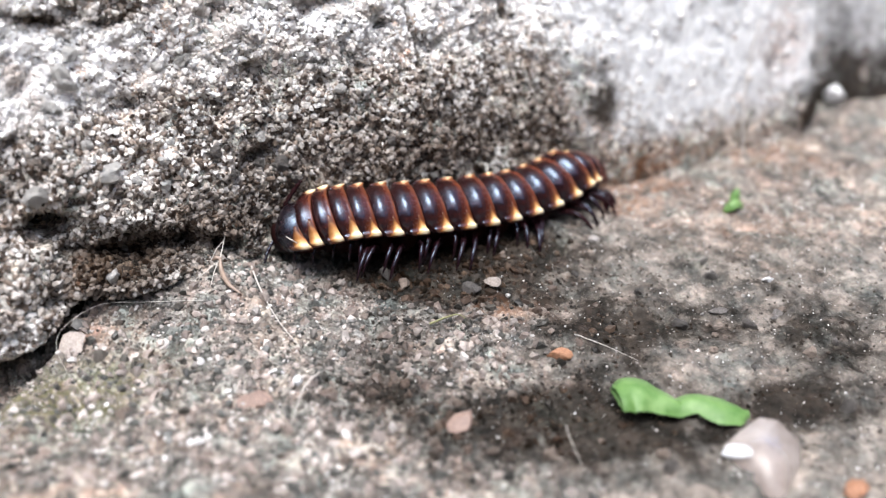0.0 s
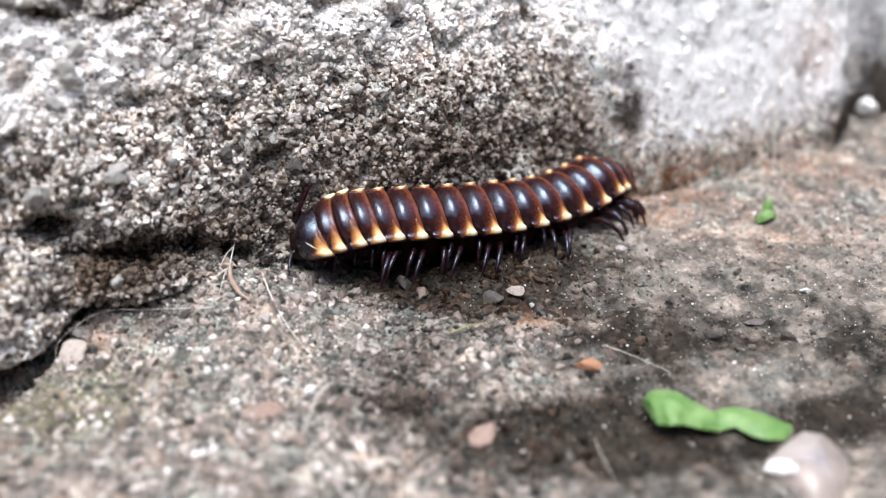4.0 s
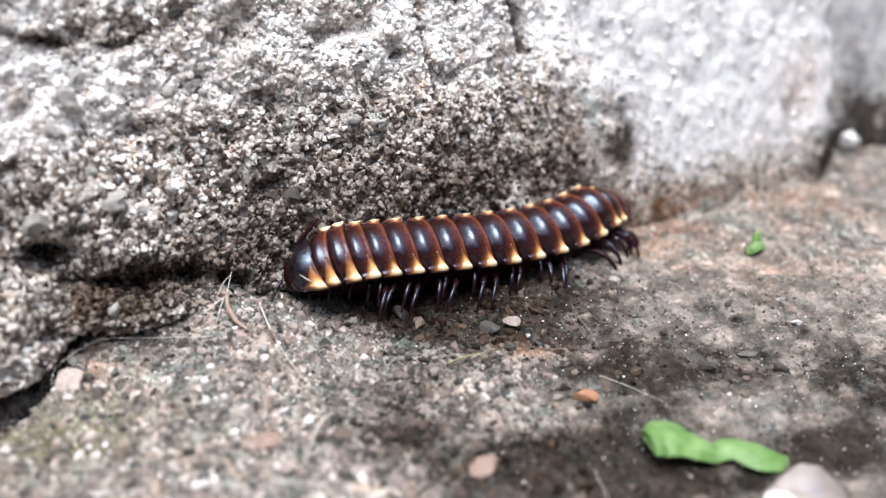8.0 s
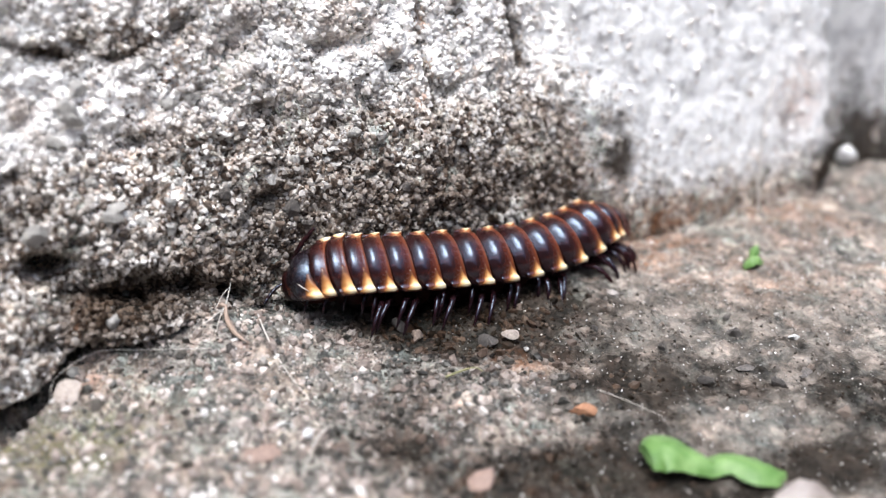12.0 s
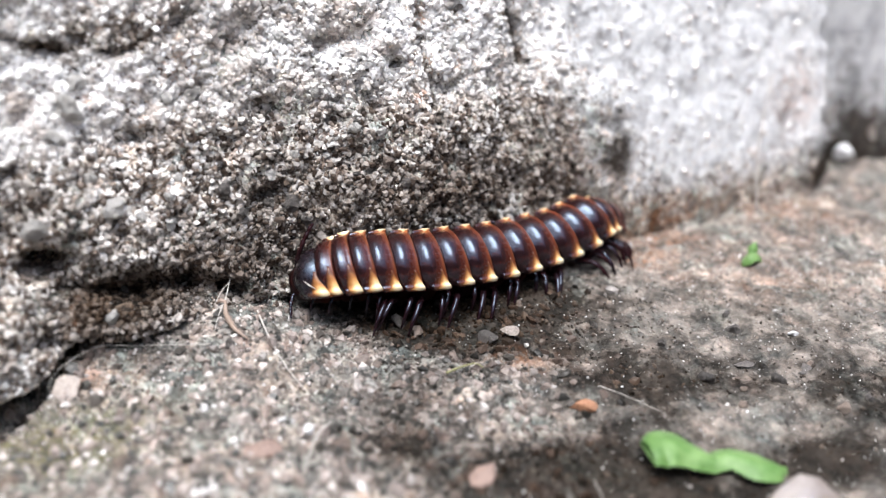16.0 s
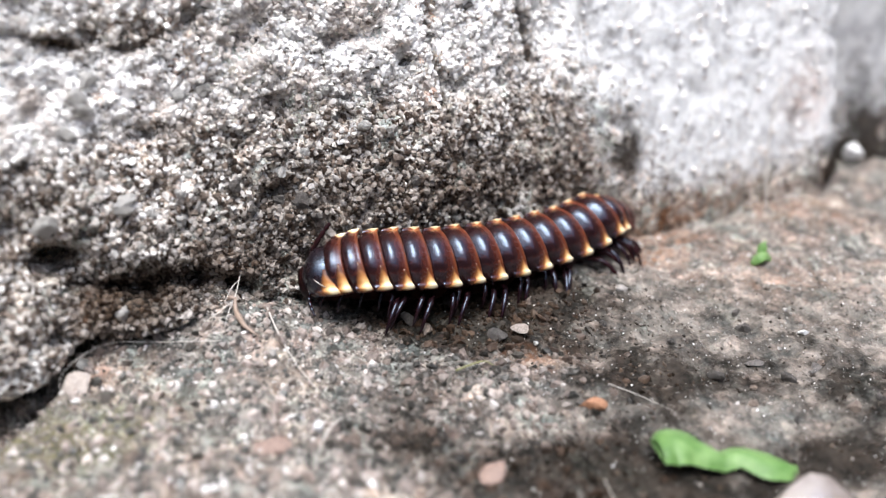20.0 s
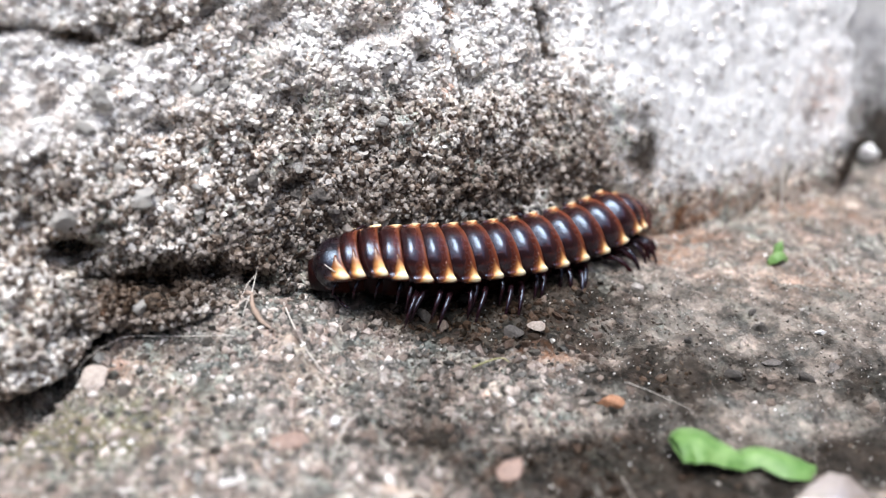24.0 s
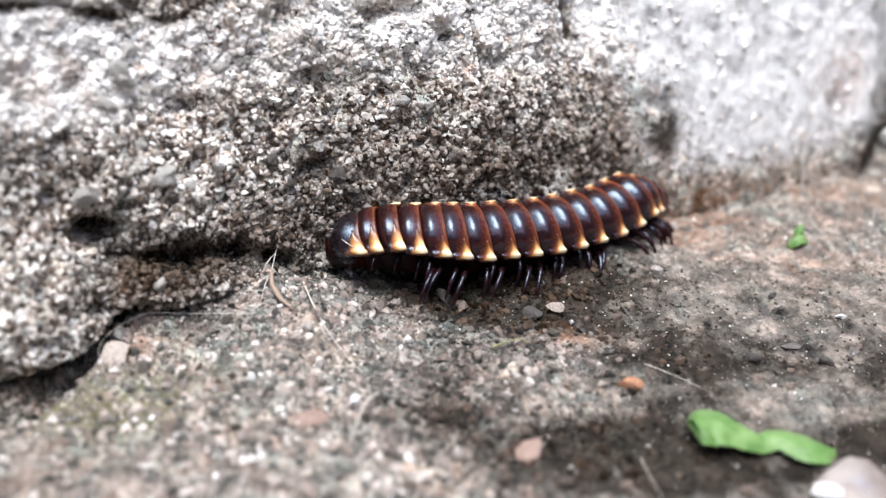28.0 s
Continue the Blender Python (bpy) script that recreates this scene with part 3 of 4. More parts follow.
# near-side and far-side drift of a few body rings over time: seconds, dx, dy near, dy far (cm)
DRIFT = {
    0: [(0, -0.03, 0.05, 0.05), (2, -0.01, 0.07, 0.06), (3.5, 0.01, 0.05, 0.05), (5.5, 0.02, 0.01, 0.02), (8, 0, 0, 0), (9, -0.03, 0.06, 0.06), (10.5, 0, 0.02, 0.01), (12.5, -0.01, 0.05, 0.05), (14.5, 0.03, 0.07, 0.05), (16, 0.045, 0.02, 0.0), (17.5, 0.02, 0.09, 0.05), (20, 0.04, 0.01, 0), (21.5, 0.03, 0.09, 0.03), (23.5, 0, 0.12, 0.01), (25.5, -0.03, 0.20, 0.04), (28, -0.03, 0.19, 0.06)],
    2: [(0, -0.03, 0.05, 0.04), (2, 0, 0.08, 0.05), (3.5, 0.01, 0.07, 0.05), (5.5, 0.02, 0.03, 0.02), (8, 0, 0, 0), (9, -0.03, 0.05, 0.04), (10.5, 0, 0.01, 0.01), (12.5, -0.01, 0.02, 0.03), (14.5, 0.01, 0.01, 0.03), (16, 0.03, -0.03, 0), (17.5, 0.01, 0.01, 0.03), (20, 0.03, -0.03, 0), (21.5, 0.03, 0.03, 0.02), (23.5, 0.04, 0.09, 0.01), (25.5, 0.03, 0.18, 0.03), (28, 0.03, 0.18, 0.04)],
    4: [(0, -0.03, 0.05, 0.03), (2, -0.01, 0.07, 0.04), (3.5, 0, 0.08, 0.04), (5.5, 0.01, 0.03, 0.02), (8, 0, 0, 0), (9, -0.02, 0.02, 0.02), (10.5, 0, -0.02, 0), (12.5, -0.01, -0.03, 0.0), (14.5, 0.03, -0.07, 0.0), (16, 0.03, -0.07, 0), (17.5, 0.03, -0.07, 0.0), (20, 0.05, -0.08, 0), (21.5, 0.05, -0.06, 0), (23.5, 0.07, -0.03, 0), (25.5, 0.07, 0.02, 0.01), (28, 0.07, 0.05, 0.02)],
    6: [(0, -0.01, 0.01, 0.01), (2, 0.01, 0.03, 0.02), (3.5, 0.01, 0.06, 0.03), (5.5, 0.01, 0.01, 0), (8, 0, 0, 0), (9, -0.02, -0.01, 0), (10.5, 0.01, -0.03, -0.01), (12.5, 0, -0.06, -0.02), (14.5, 0.03, -0.10, -0.03), (16, 0.04, -0.11, -0.03), (17.5, 0.04, -0.11, -0.03), (20, 0.05, -0.11, -0.03), (21.5, 0.06, -0.11, -0.03), (23.5, 0.06, -0.09, -0.02), (25.5, 0.05, -0.07, -0.02), (28, 0.04, -0.06, -0.01)],
    9: [(0, -0.02, 0, 0), (2, 0, 0.01, 0), (3.5, 0, 0.03, 0.01), (5.5, 0, 0.02, 0), (8, 0, 0, 0), (9, -0.01, -0.02, -0.01), (10.5, 0, -0.04, -0.01), (12.5, 0, -0.07, -0.03), (14.5, 0, -0.08, -0.02), (16, 0, -0.07, -0.01), (17.5, 0, -0.08, -0.01), (20, 0.01, -0.08, 0), (21.5, 0.01, -0.08, 0), (23.5, 0.01, -0.06, 0), (25.5, 0.01, -0.06, 0), (28, 0.01, -0.06, 0)],
    11: [(0, -0.05, -0.01, -0.05), (2, -0.03, 0, -0.06), (3.5, -0.03, 0.02, -0.04), (5.5, -0.02, 0.03, -0.02), (8, 0, 0, 0), (9, 0, -0.01, 0), (10.5, 0.01, -0.04, -0.01), (12.5, 0, -0.06, -0.01), (14.5, -0.01, -0.05, 0.01), (16, -0.02, -0.03, 0.01), (17.5, -0.02, -0.04, 0.01), (20, -0.02, -0.03, 0.02), (21.5, -0.01, -0.03, 0.04), (23.5, -0.01, -0.04, 0.05), (25.5, -0.02, -0.03, 0.04), (28, -0.02, -0.04, 0.03)],
    14: [(0, -0.06, -0.02, -0.06), (2, -0.03, -0.04, -0.06), (3.5, -0.04, 0, -0.04), (5.5, -0.02, 0, -0.02), (8, 0, 0, 0), (9, 0, 0, 0), (10.5, 0.01, -0.02, -0.01), (12.5, 0, -0.03, -0.01), (14.5, -0.01, 0, 0.01), (16, -0.02, 0, 0.01), (17.5, -0.03, -0.02, 0.01), (20, -0.02, 0, 0.02), (21.5, -0.01, 0, 0.03), (23.5, -0.01, 0, 0.04), (25.5, -0.02, -0.01, 0.03), (28, -0.03, -0.02, 0.03)],
}
DRIFT_TIMES = [row[0] for row in DRIFT[0]]
STATIONS = sorted(DRIFT)


def rest_point(i):
    """The middle of ring i's back plate in the resting line of the body (cm)."""
    if i <= 14:
        x = -0.85941 + i * (0.09005 + i * (0.0063216 + i * (0.0000933 - i * 0.0000187)))
        y = -0.55466 + i * (-0.011584 + i * (0.0106287 + i * (-0.0004961 + i * 0.0000148)))
        z = 0.35504 + i * (0.0526616 + i * (-0.0096316 + i * (0.0004252 - i * 0.0000021)))
        return Vector((x, y, z))
    k = i - 14
    return rest_point(14) + Vector((0.098 * k - 0.004 * k * k, 0.118 * k - 0.006 * k * k, -0.014 * k - 0.010 * k * k))


def drift(i, n):
    """dx, dy near, dy far of ring i at the n-th time of the table."""
    i = min(max(i, STATIONS[0]), STATIONS[-1])
    for a, b in zip(STATIONS, STATIONS[1:]):
        if a <= i <= b:
            t = (i - a) / (b - a)
            return [p + (q - p) * t for p, q in zip(DRIFT[a][n][1:], DRIFT[b][n][1:])]


def middle(i, n):
    dx, near, far = drift(i, n)
    return rest_point(i) + Vector((dx, 0.5 * (near + far) * 0.75, 0.5 * (near + far) * 0.14))


def ring_pose(i, n):
    """Pose of ring i at the n-th time, in the animal's own space (m)."""
    ahead = (middle(i - 0.6, n) - middle(i + 0.6, n)).normalized()
    ahead.z *= 1.0 - 0.6 * smooth(2.0, 0.0, i)
    ahead = Matrix.Rotation(radians(4.5 * smooth(9.0, 4.0, i)), 3, "Z") @ ahead
    left = Vector((0, 0, 1)).cross(ahead).normalized()
    up = ahead.cross(left)
    dx, near, far = drift(i, n)
    lean = radians(22) - 1.68 * (near - far)
    left, up = math.cos(lean) * left - math.sin(lean) * up, math.cos(lean) * up + math.sin(lean) * left
    m = Matrix((ahead, left, up)).transposed().to_4x4()
    m.translation = (middle(i, n) - BASE - ahead * 0.04 * smooth(4.8, 1.2, i)) * CM
    return m


def ring_width(i):
    if i < 3:
        return (0.93, 1.0, 1.03)[i]
    return 1.0 - 0.03 * smooth(10, 14, i) - 0.62 * smooth(13.2, 18.5, i)


def ring_long(i):
    if i == 0:
        return 1.30
    return 0.78 + 0.22 * smooth(1.0, 5.5, i) - 0.25 * smooth(14, 18, i)


def plate_point(a, x, half, high, long=1.0, taper=0.13):
    """The back plate: a from -1 to 1 across, x from -1 (rear) to 1 (front)."""
    e = abs(a)
    swell = 1.0 - 0.12 * smooth(0.1, 1.0, x) - 0.03 * smooth(-0.4, -1.0, x)
    blunt = max(0.0, (x + 0.3) / 1.3) ** 2.6
    y = a * half * (1.0 - taper * (blunt if taper > 0.3 else smooth(0.2, 1.0, x) * e))
    z = high * swell * (1.0 - e**2.3) + 0.012 * smooth(0.82, 1.0, e)
    # lipped rear margin, raised rim round the keel and a shallow dent inside it
    z += 0.008 * math.exp(-(((x + 0.90) / 0.10) ** 2))
    z += 0.011 * math.exp(-(((e - 0.945) / 0.035) ** 2)) * smooth(0.85, 0.4, x)
    z -= 0.013 * math.exp(-(((e - 0.80) / 0.10) ** 2)) * math.exp(-(((x - 0.15) / 0.45) ** 2))
    z -= 0.034 * x * x * (1.35 if x > 0 else 0.40) * (1 - 0.5 * e)
    if taper > 0.3:
        z -= 0.07 * blunt
    lon = x * 0.091 - 0.030 * e**4 * (1 - 0.3 * x) - 0.035 * e**3 * smooth(0.2, 1.0, x) + 0.012 * (1 - e * e)
    return Vector((lon * long, y, z))


def plate_mesh(i):
    """A domed back plate with side keels, closed below."""
    half, high = HALF * ring_width(i), 0.145 * (0.4 + 0.6 * ring_width(i))
    na, nx = 37, 17
    tint = []
    verts, faces = [], []
    for j in range(nx):
        x = -1 + 2 * j / (nx - 1)
        for k in range(na):
            a = math.sin((-1 + 2 * k / (na - 1)) * math.pi / 2)
            verts.append(plate_point(a, x, half, high, ring_long(i), 0.34 if i == 0 else 0.13))
            e = abs(a)
            tint.append(min(1.0, 0.95 * blob(e, x, 0.86, -0.62, 0.12, 0.34) + 0.30 * blob(e, x, 0.40, -0.90, 0.5, 0.10) + 0.45 * blob(e, x, 0.97, -0.2, 0.04, 0.4) + (0.6 * blob(e, x, 0.6, -0.98, 0.6, 0.12) if i == 0 else 0.0)) if i < 16 else 0.0)
    for j in range(nx):
        x = -1 + 2 * j / (nx - 1)
        for k in range(na):
            a = math.sin((-1 + 2 * k / (na - 1)) * math.pi / 2)
            p = plate_point(a, x, half, high, ring_long(i), 0.34 if i == 0 else 0.13)
            verts.append(Vector((p.x, p.y * 0.985, p.z - 0.020 - 0.006 * (1 - abs(a)))))
    n = nx * na
    for j in range(nx - 1):
        for k in range(na - 1):
            q = j * na + k
            faces.append((q, q + na, q + na + 1, q + 1))
            faces.append((n + q, n + q + 1, n + q + na + 1, n + q + na))
    for k in range(na - 1):
        q = (nx - 1) * na + k
        faces.append((k, k + 1, n + k + 1, n + k))
        faces.append((q, n + q, n + q + 1, q + 1))
    for j in range(nx - 1):
        q, r = j * na, j * na + na - 1
        faces.append((q, n + q, n + q + na, q + na))
        faces.append((r, r + na, n + r + na, n + r))
    me = mesh_from("back_plate", verts, faces, COLLAR_MAT if i == 0 else RING_MAT)
    me.attributes.new("pigment", "FLOAT", "POINT").data.foreach_set("value", tint + [0.0] * n)
    return me


def trunk_mesh(i):
    """The round body under the plate, with the ring in front tucked under its neighbour."""
    w = ring_width(i) * (0.72 + 0.28 * smooth(0.0, 5.0, i))
    verts, faces = [], []
    prof = [(-0.085, 0.74), (-0.06, 0.80), (0.0, 0.82), (0.045, 0.78), (0.06, 0.68), (0.10, 0.66), (0.125, 0.58)]
    sides = 20
    for x, r in prof:
        for k in range(sides):
            a = 2 * math.pi * k / sides
            verts.append(Vector((x * ring_long(i), 0.245 * w * r * math.cos(a), -0.15 * w + 0.280 * w * r * math.sin(a))))
    for j in range(len(prof) - 1):
        for k in range(sides):
            a, b = j * sides + k, j * sides + (k + 1) % sides
            faces.append((a, a + sides, b + sides, b))
    faces.append(tuple(range(sides)))
    faces.append(tuple(reversed(range((len(prof) - 1) * sides, len(prof) * sides))))
    return mesh_from("trunk", verts, faces, TRUNK_MAT)


def spot_mesh(i, side):
    """A cream spot on the rear corner of the plate: tall bars on the first rings, drops with a tail along the keel on the others."""
    half, high = HALF * ring_width(i), 0.145 * (0.4 + 0.6 * ring_width(i))
    lo = ((0.42, 0.36, 0.36, 0.46)[i] if i < 4 else 0.56) if side > 0 else (0.80 if i < 3 else 0.88)
    na, nx = 13, 11
    verts, faces, core = [], [], []
    for j in range(na):
        t = j / (na - 1)
        a = lo + (1.0 - lo) * math.sin(t * math.pi / 2)
        wide = 0.07 + 0.34 * smooth(0.0, 0.62, t) - 0.24 * smooth(0.78, 1.0, t)
        if i < 4:
            wide *= 0.95 if i == 0 else 1.35
        tail = 1.0 + (1.1 * smooth(0.62, 0.95, t) if i > 2 and side > 0 else 0.3)
        for k in range(nx):
            v = -1 + 2 * k / (nx - 1)
            x = max(-0.98, -0.62 + wide * v * (tail if v > 0 else 1.0))
            p = plate_point(a, x, half, high, ring_long(i), 0.34 if i == 0 else 0.13)
            body = (1 - v * v) * math.sin(math.pi * min(1.0, t * 0.88 + 0.06))
            p.z += 0.0015 + 0.010 * body
            p.y += 0.006 * smooth(0.5, 0.85, t) * smooth(1.0, 0.9, t) * (1 - v * v)
            p.y *= side
            verts.append(p)
            c = (1.0 - (0.85 * v if v > 0 else 0.4 * abs(v) ** 3)) * smooth(0.0, 0.75, t)
            core.append(c * (0.50 + 0.45 * t if i < 3 else 1.0) if side > 0 else 0.62 + 0.38 * c)
    row = nx
    top = len(verts)
    for j in range(na - 1):
        for k in range(nx - 1):
            q = j * row + k
            f = (q, q + 1, q + row + 1, q + row)
            faces.append(f if side > 0 else f[::-1])
    low = [v + Vector((0, -0.006 * side, -0.022)) for v in verts]
    rim = [k for k in range(nx)] + [j * row + nx - 1 for j in range(1, na)] + [(na - 1) * row + k for k in range(nx - 2, -1, -1)] + [j * row for j in range(na - 2, 0, -1)]
    for a, b in zip(rim, rim[1:] + rim[:1]):
        f = (a, top + a, top + b, b)
        faces.append(f if side > 0 else f[::-1])
    me = mesh_from("spot", verts + low, faces, SPOT_MAT)
    me.attributes.new("core", "FLOAT", "POINT").data.foreach_set("value", core + [0.1] * len(core))
    return me


def leg_mesh(side, sweep, reach, drop):
    """A jointed leg of six articles with a claw."""
    pts = [(0, 0.10, -0.20), (0.25 * sweep, 0.20, -0.17), (0.5 * sweep, 0.33 * reach, -0.09), (0.7 * sweep, 0.42 * reach, -0.085), (0.9 * sweep, 0.51 * reach, -0.115 * drop), (sweep, 0.575 * reach, -0.165 * drop), (sweep * 1.05, 0.60 * reach, -0.19 * drop)]
    fine, rad = [], []
    r0 = [0.034, 0.029, 0.023, 0.019, 0.015, 0.009, 0.003]
    for j in range(len(pts) - 1):
        for k, t in enumerate((0.0, 0.12, 0.5, 0.88)):
            p = Vector(pts[j]).lerp(Vector(pts[j + 1]), t)
            fine.append(Vector((p.x, p.y * side, p.z)))
            rad.append((r0[j] + (r0[j + 1] - r0[j]) * t) * (0.78 if k == 0 else 1.0 if k != 2 else 1.08))
    fine.append(Vector((pts[-1][0], pts[-1][1] * side, pts[-1][2])))
    rad.append(0.002)
    v, f = tube(fine, rad, 7)
    return mesh_from("leg", v, f, LEG_MAT)


def head_mesh():
    v, f = ico(3)
    verts = []
    for p in v:
        x, y, z = p
        q = Vector((0.095 * x, 0.155 * y, 0.110 * z))
        q.x -= 0.03 * max(0.0, -z)
        if z < -0.2:
            q.y *= 1 - 0.35 * (-0.2 - z)
            q.x += 0.035 * (-0.2 - z)
        q.x -= 0.012 * math.exp(-((y / 0.12) ** 2)) * (x > 0)
        verts.append(q)
    return mesh_from("head_capsule", verts, f, HEAD_MAT)


def feeler_mesh(side):
    near = [(0.055, 0.03, 0.02), (0.075, 0.04, 0.06), (0.10, 0.055, 0.09), (0.125, 0.085, 0.10), (0.15, 0.12, 0.105), (0.172, 0.155, 0.105), (0.188, 0.178, 0.104), (0.197, 0.192, 0.103)]
    far = [(0.04, 0.07, 0.05), (0.01, 0.095, 0.11), (-0.04, 0.11, 0.15), (-0.084, 0.122, 0.18), (-0.13, 0.15, 0.20), (-0.18, 0.18, 0.215), (-0.215, 0.20, 0.224), (-0.235, 0.211, 0.228)]
    pts = near if side > 0 else far
    fine, rad = [], []
    for j in range(len(pts) - 1):
        thick = (0.008 if side > 0 else 0.012) + 0.005 * math.sin(math.pi * min(1.0, (j + 1) / 7))
        for k, t in enumerate((0.0, 0.2, 0.8)):
            p = Vector(pts[j]).lerp(Vector(pts[j + 1]), t)
            fine.append(Vector((p.x, p.y * side, p.z)))
            rad.append(thick * (0.7 if k == 0 else 1.0 if k == 1 else 1.1))
    fine.append(Vector((pts[-1][0], pts[-1][1] * side, pts[-1][2])))
    rad.append(0.007)
    v, f = tube(fine, rad, 8)
    return mesh_from("feeler", v, f, LEG_MAT)


def mouth_mesh():
    v, f = ico(2)
    return mesh_from("mouthparts", [Vector((0.05 * x + 0.035, 0.085 * y, 0.05 * z - 0.10)) for x, y, z in v], f, LEG_MAT)


millipede = tagged(new("millipede"), "dark brown glossy millipede with cream-yellow side spots, crawling beside the wall", "millipede")
millipede.location = (BASE + Vector((-0.068, -0.028, 0.0))) * CM
rings = []
leg_sets = {}
for side in (1, -1):
    for k in range(7):
        sweep = (0.12, 0.22, 0.15, 0.26, 0.19, 0.09, 0.24)[k]
        leg_sets[side, k] = leg_mesh(side, sweep, (0.70, 0.82, 0.62, 0.76, 0.67, 0.58, 0.78)[k] * (1.0 if side > 0 else 0.72), 1.0 if side > 0 else 0.6)
rear_legs = [leg_mesh(1, sweep, reach, 1.0) for sweep, reach in ((-0.02, 0.80), (-0.09, 0.90), (0.04, 0.86), (-0.13, 0.78))]
for i in range(RING_COUNT):
    ring = part("body_ring", plate_mesh(i), millipede, "glossy dark brown back plate")
    part("trunk", trunk_mesh(i), ring)
    if i < 16:
        for side in (1, -1):
            part("yellow_spot", spot_mesh(i, side), ring, "cream-yellow spot")
    if i > 0:
        for side in (1, -1):
            for pair, x in enumerate((0.035, -0.045) if i > 3 else (0.0,)):
                me = rear_legs[(i + 2 * pair) % 4] if i > 12 and side > 0 else leg_sets[side, (i * 3 + pair * 2 + (side < 0)) % 7]
                leg = part("leg", me, ring, "thin dark red-brown jointed leg")
                leg.location = Vector((x, 0, 0)) * CM
                s = 0.55 + 0.42 * smooth(1, 6, i) - 0.12 * smooth(13, 17, i)
                leg.scale = (s, s * ring_width(i) ** 0.3, s * (0.6 + 1.1 * rest_point(i).z))
    rings.append(ring)
head = part("head", head_mesh(), millipede, "black glossy head")
part("mouthparts", mouth_mesh(), head)
feelers = [part("feeler", feeler_mesh(side), head, "short dark clubbed feeler") for side in (1, -1)]
bristle_line = [plate_point(0.66, 0.05, HALF * 0.93, 0.145, 1.30, 0.34), plate_point(0.74, -0.15, HALF * 0.93, 0.145, 1.30, 0.34), plate_point(0.84, -0.42, HALF * 0.93, 0.145, 1.30, 0.34)]
bristle_v, bristle_f = tube([p + Vector((0, 0.004, 0.010)) for p in bristle_line], [0.002, 0.004, 0.003], 6)
part("pale_fibre", mesh_from("pale_fibre", bristle_v, bristle_f, HAIR_MAT), rings[0], "pale fibre stuck on the first plate")
tail_v, tail_f = ico(2)
tail = part("tail_tip", mesh_from("tail_tip", [Vector((0.08 * x, 0.055 * y, 0.05 * z)) for x, y, z in tail_v], tail_f, TRUNK_MAT), millipede)

# ---------------------------------------------------------------- leaf, flake and crumbs
def lobe(name, line, widths, thick, parent, bend):
    """A fleshy leaf blade along a line, cupped and thickened."""
    pts = curve_through(line, 6)
    n, m = len(pts), 9
    verts, faces = [], []
    for s in (1, -1):
        for i, p in enumerate(pts):
            t = i / (n - 1) * (len(widths) - 1)
            k = min(int(t), len(widths) - 2)
            w = widths[k] + (widths[k + 1] - widths[k]) * smooth(0, 1, t - k)
            way = (pts[min(i + 1, n - 1)] - pts[max(i - 1, 0)]).normalized()
            side = Vector((0, 0, 1)).cross(way).normalized()
            for j in range(m):
                v = -1 + 2 * j / (m - 1)
                z = bend * v * v * w + thick * s * (1 - v**4) + 0.006 * nz(p.x, p.y, v, 0.1)
                verts.append(p + side * v * w + Vector((0, 0, z + 0.02 * (1 - abs(v)) * (s > 0))))
    h = n * m
    for i in range(n - 1):
        for j in range(m - 1):
            a = i * m + j
            faces.append((a, a + m, a + m + 1, a + 1))
            faces.append((h + a, h + a + 1, h + a + m + 1, h + a + m))
    return part(name, mesh_from(name, verts, faces, LEAF_MAT), parent)


leaf = tagged(new("leaf_scrap"), "small fleshy bright green leaf scrap lying on the ground", "leaf")
lz = ground_z(1.5, -1.8) + 0.06
lobe("lobe", [(1.22, -1.89, lz + 0.05), (1.29, -1.87, lz + 0.08), (1.37, -1.87, lz + 0.08), (1.46, -1.89, lz + 0.05), (1.60, -1.92, lz + 0.01)], [0.11, 0.16, 0.15, 0.11, 0.075], 0.022, leaf, -0.12)
lobe("lobe", [(1.57, -1.91, lz), (1.70, -1.87, lz + 0.02), (1.84, -1.92, lz + 0.015), (1.93, -1.93, lz), (2.01, -1.92, lz - 0.02)], [0.075, 0.09, 0.12, 0.10, 0.03], 0.016, leaf, -0.1)

green_bit = new("green_sprout", None)
tagged(green_bit, "tiny green sprout tip on the ground", "sprout")
gz = ground_z(2.43, 0.6)
lobe("sprout_tip", [(2.36, 0.58, gz + 0.0), (2.41, 0.60, gz + 0.05), (2.47, 0.62, gz + 0.06), (2.52, 0.62, gz + 0.02)], [0.02, 0.055, 0.05, 0.01], 0.015, green_bit, -0.2)
lobe("sprout_tip", [(2.44, 0.66, gz + 0.03), (2.47, 0.72, gz + 0.09), (2.50, 0.76, gz + 0.10)], [0.02, 0.04, 0.01], 0.012, green_bit, -0.2)


def rock_mesh(name, size, seed, material, rough=0.22, level=2, cut=0.55):
    """A broken stone: facets cut by planes, then roughened."""
    r = random.Random(seed)
    v, f = ico(level)
    cuts = [(Vector((r.uniform(-1, 1), r.uniform(-1, 1), r.uniform(-1, 1))).normalized(), r.uniform(cut, cut + 0.3)) for _ in range(7)]
    verts = []
    for p in v:
        q = Vector(p)
        for nrm, d in cuts:
            over = q.dot(nrm) - d
            if over > 0:
                q -= nrm * over
        q *= 1 + rough * nz(*(q + Vector((seed, 0, 0))), 0.6)
        verts.append(Vector((q.x * size[0], q.y * size[1], q.z * size[2])))
    return mesh_from(name, verts, f, material, level > 2)


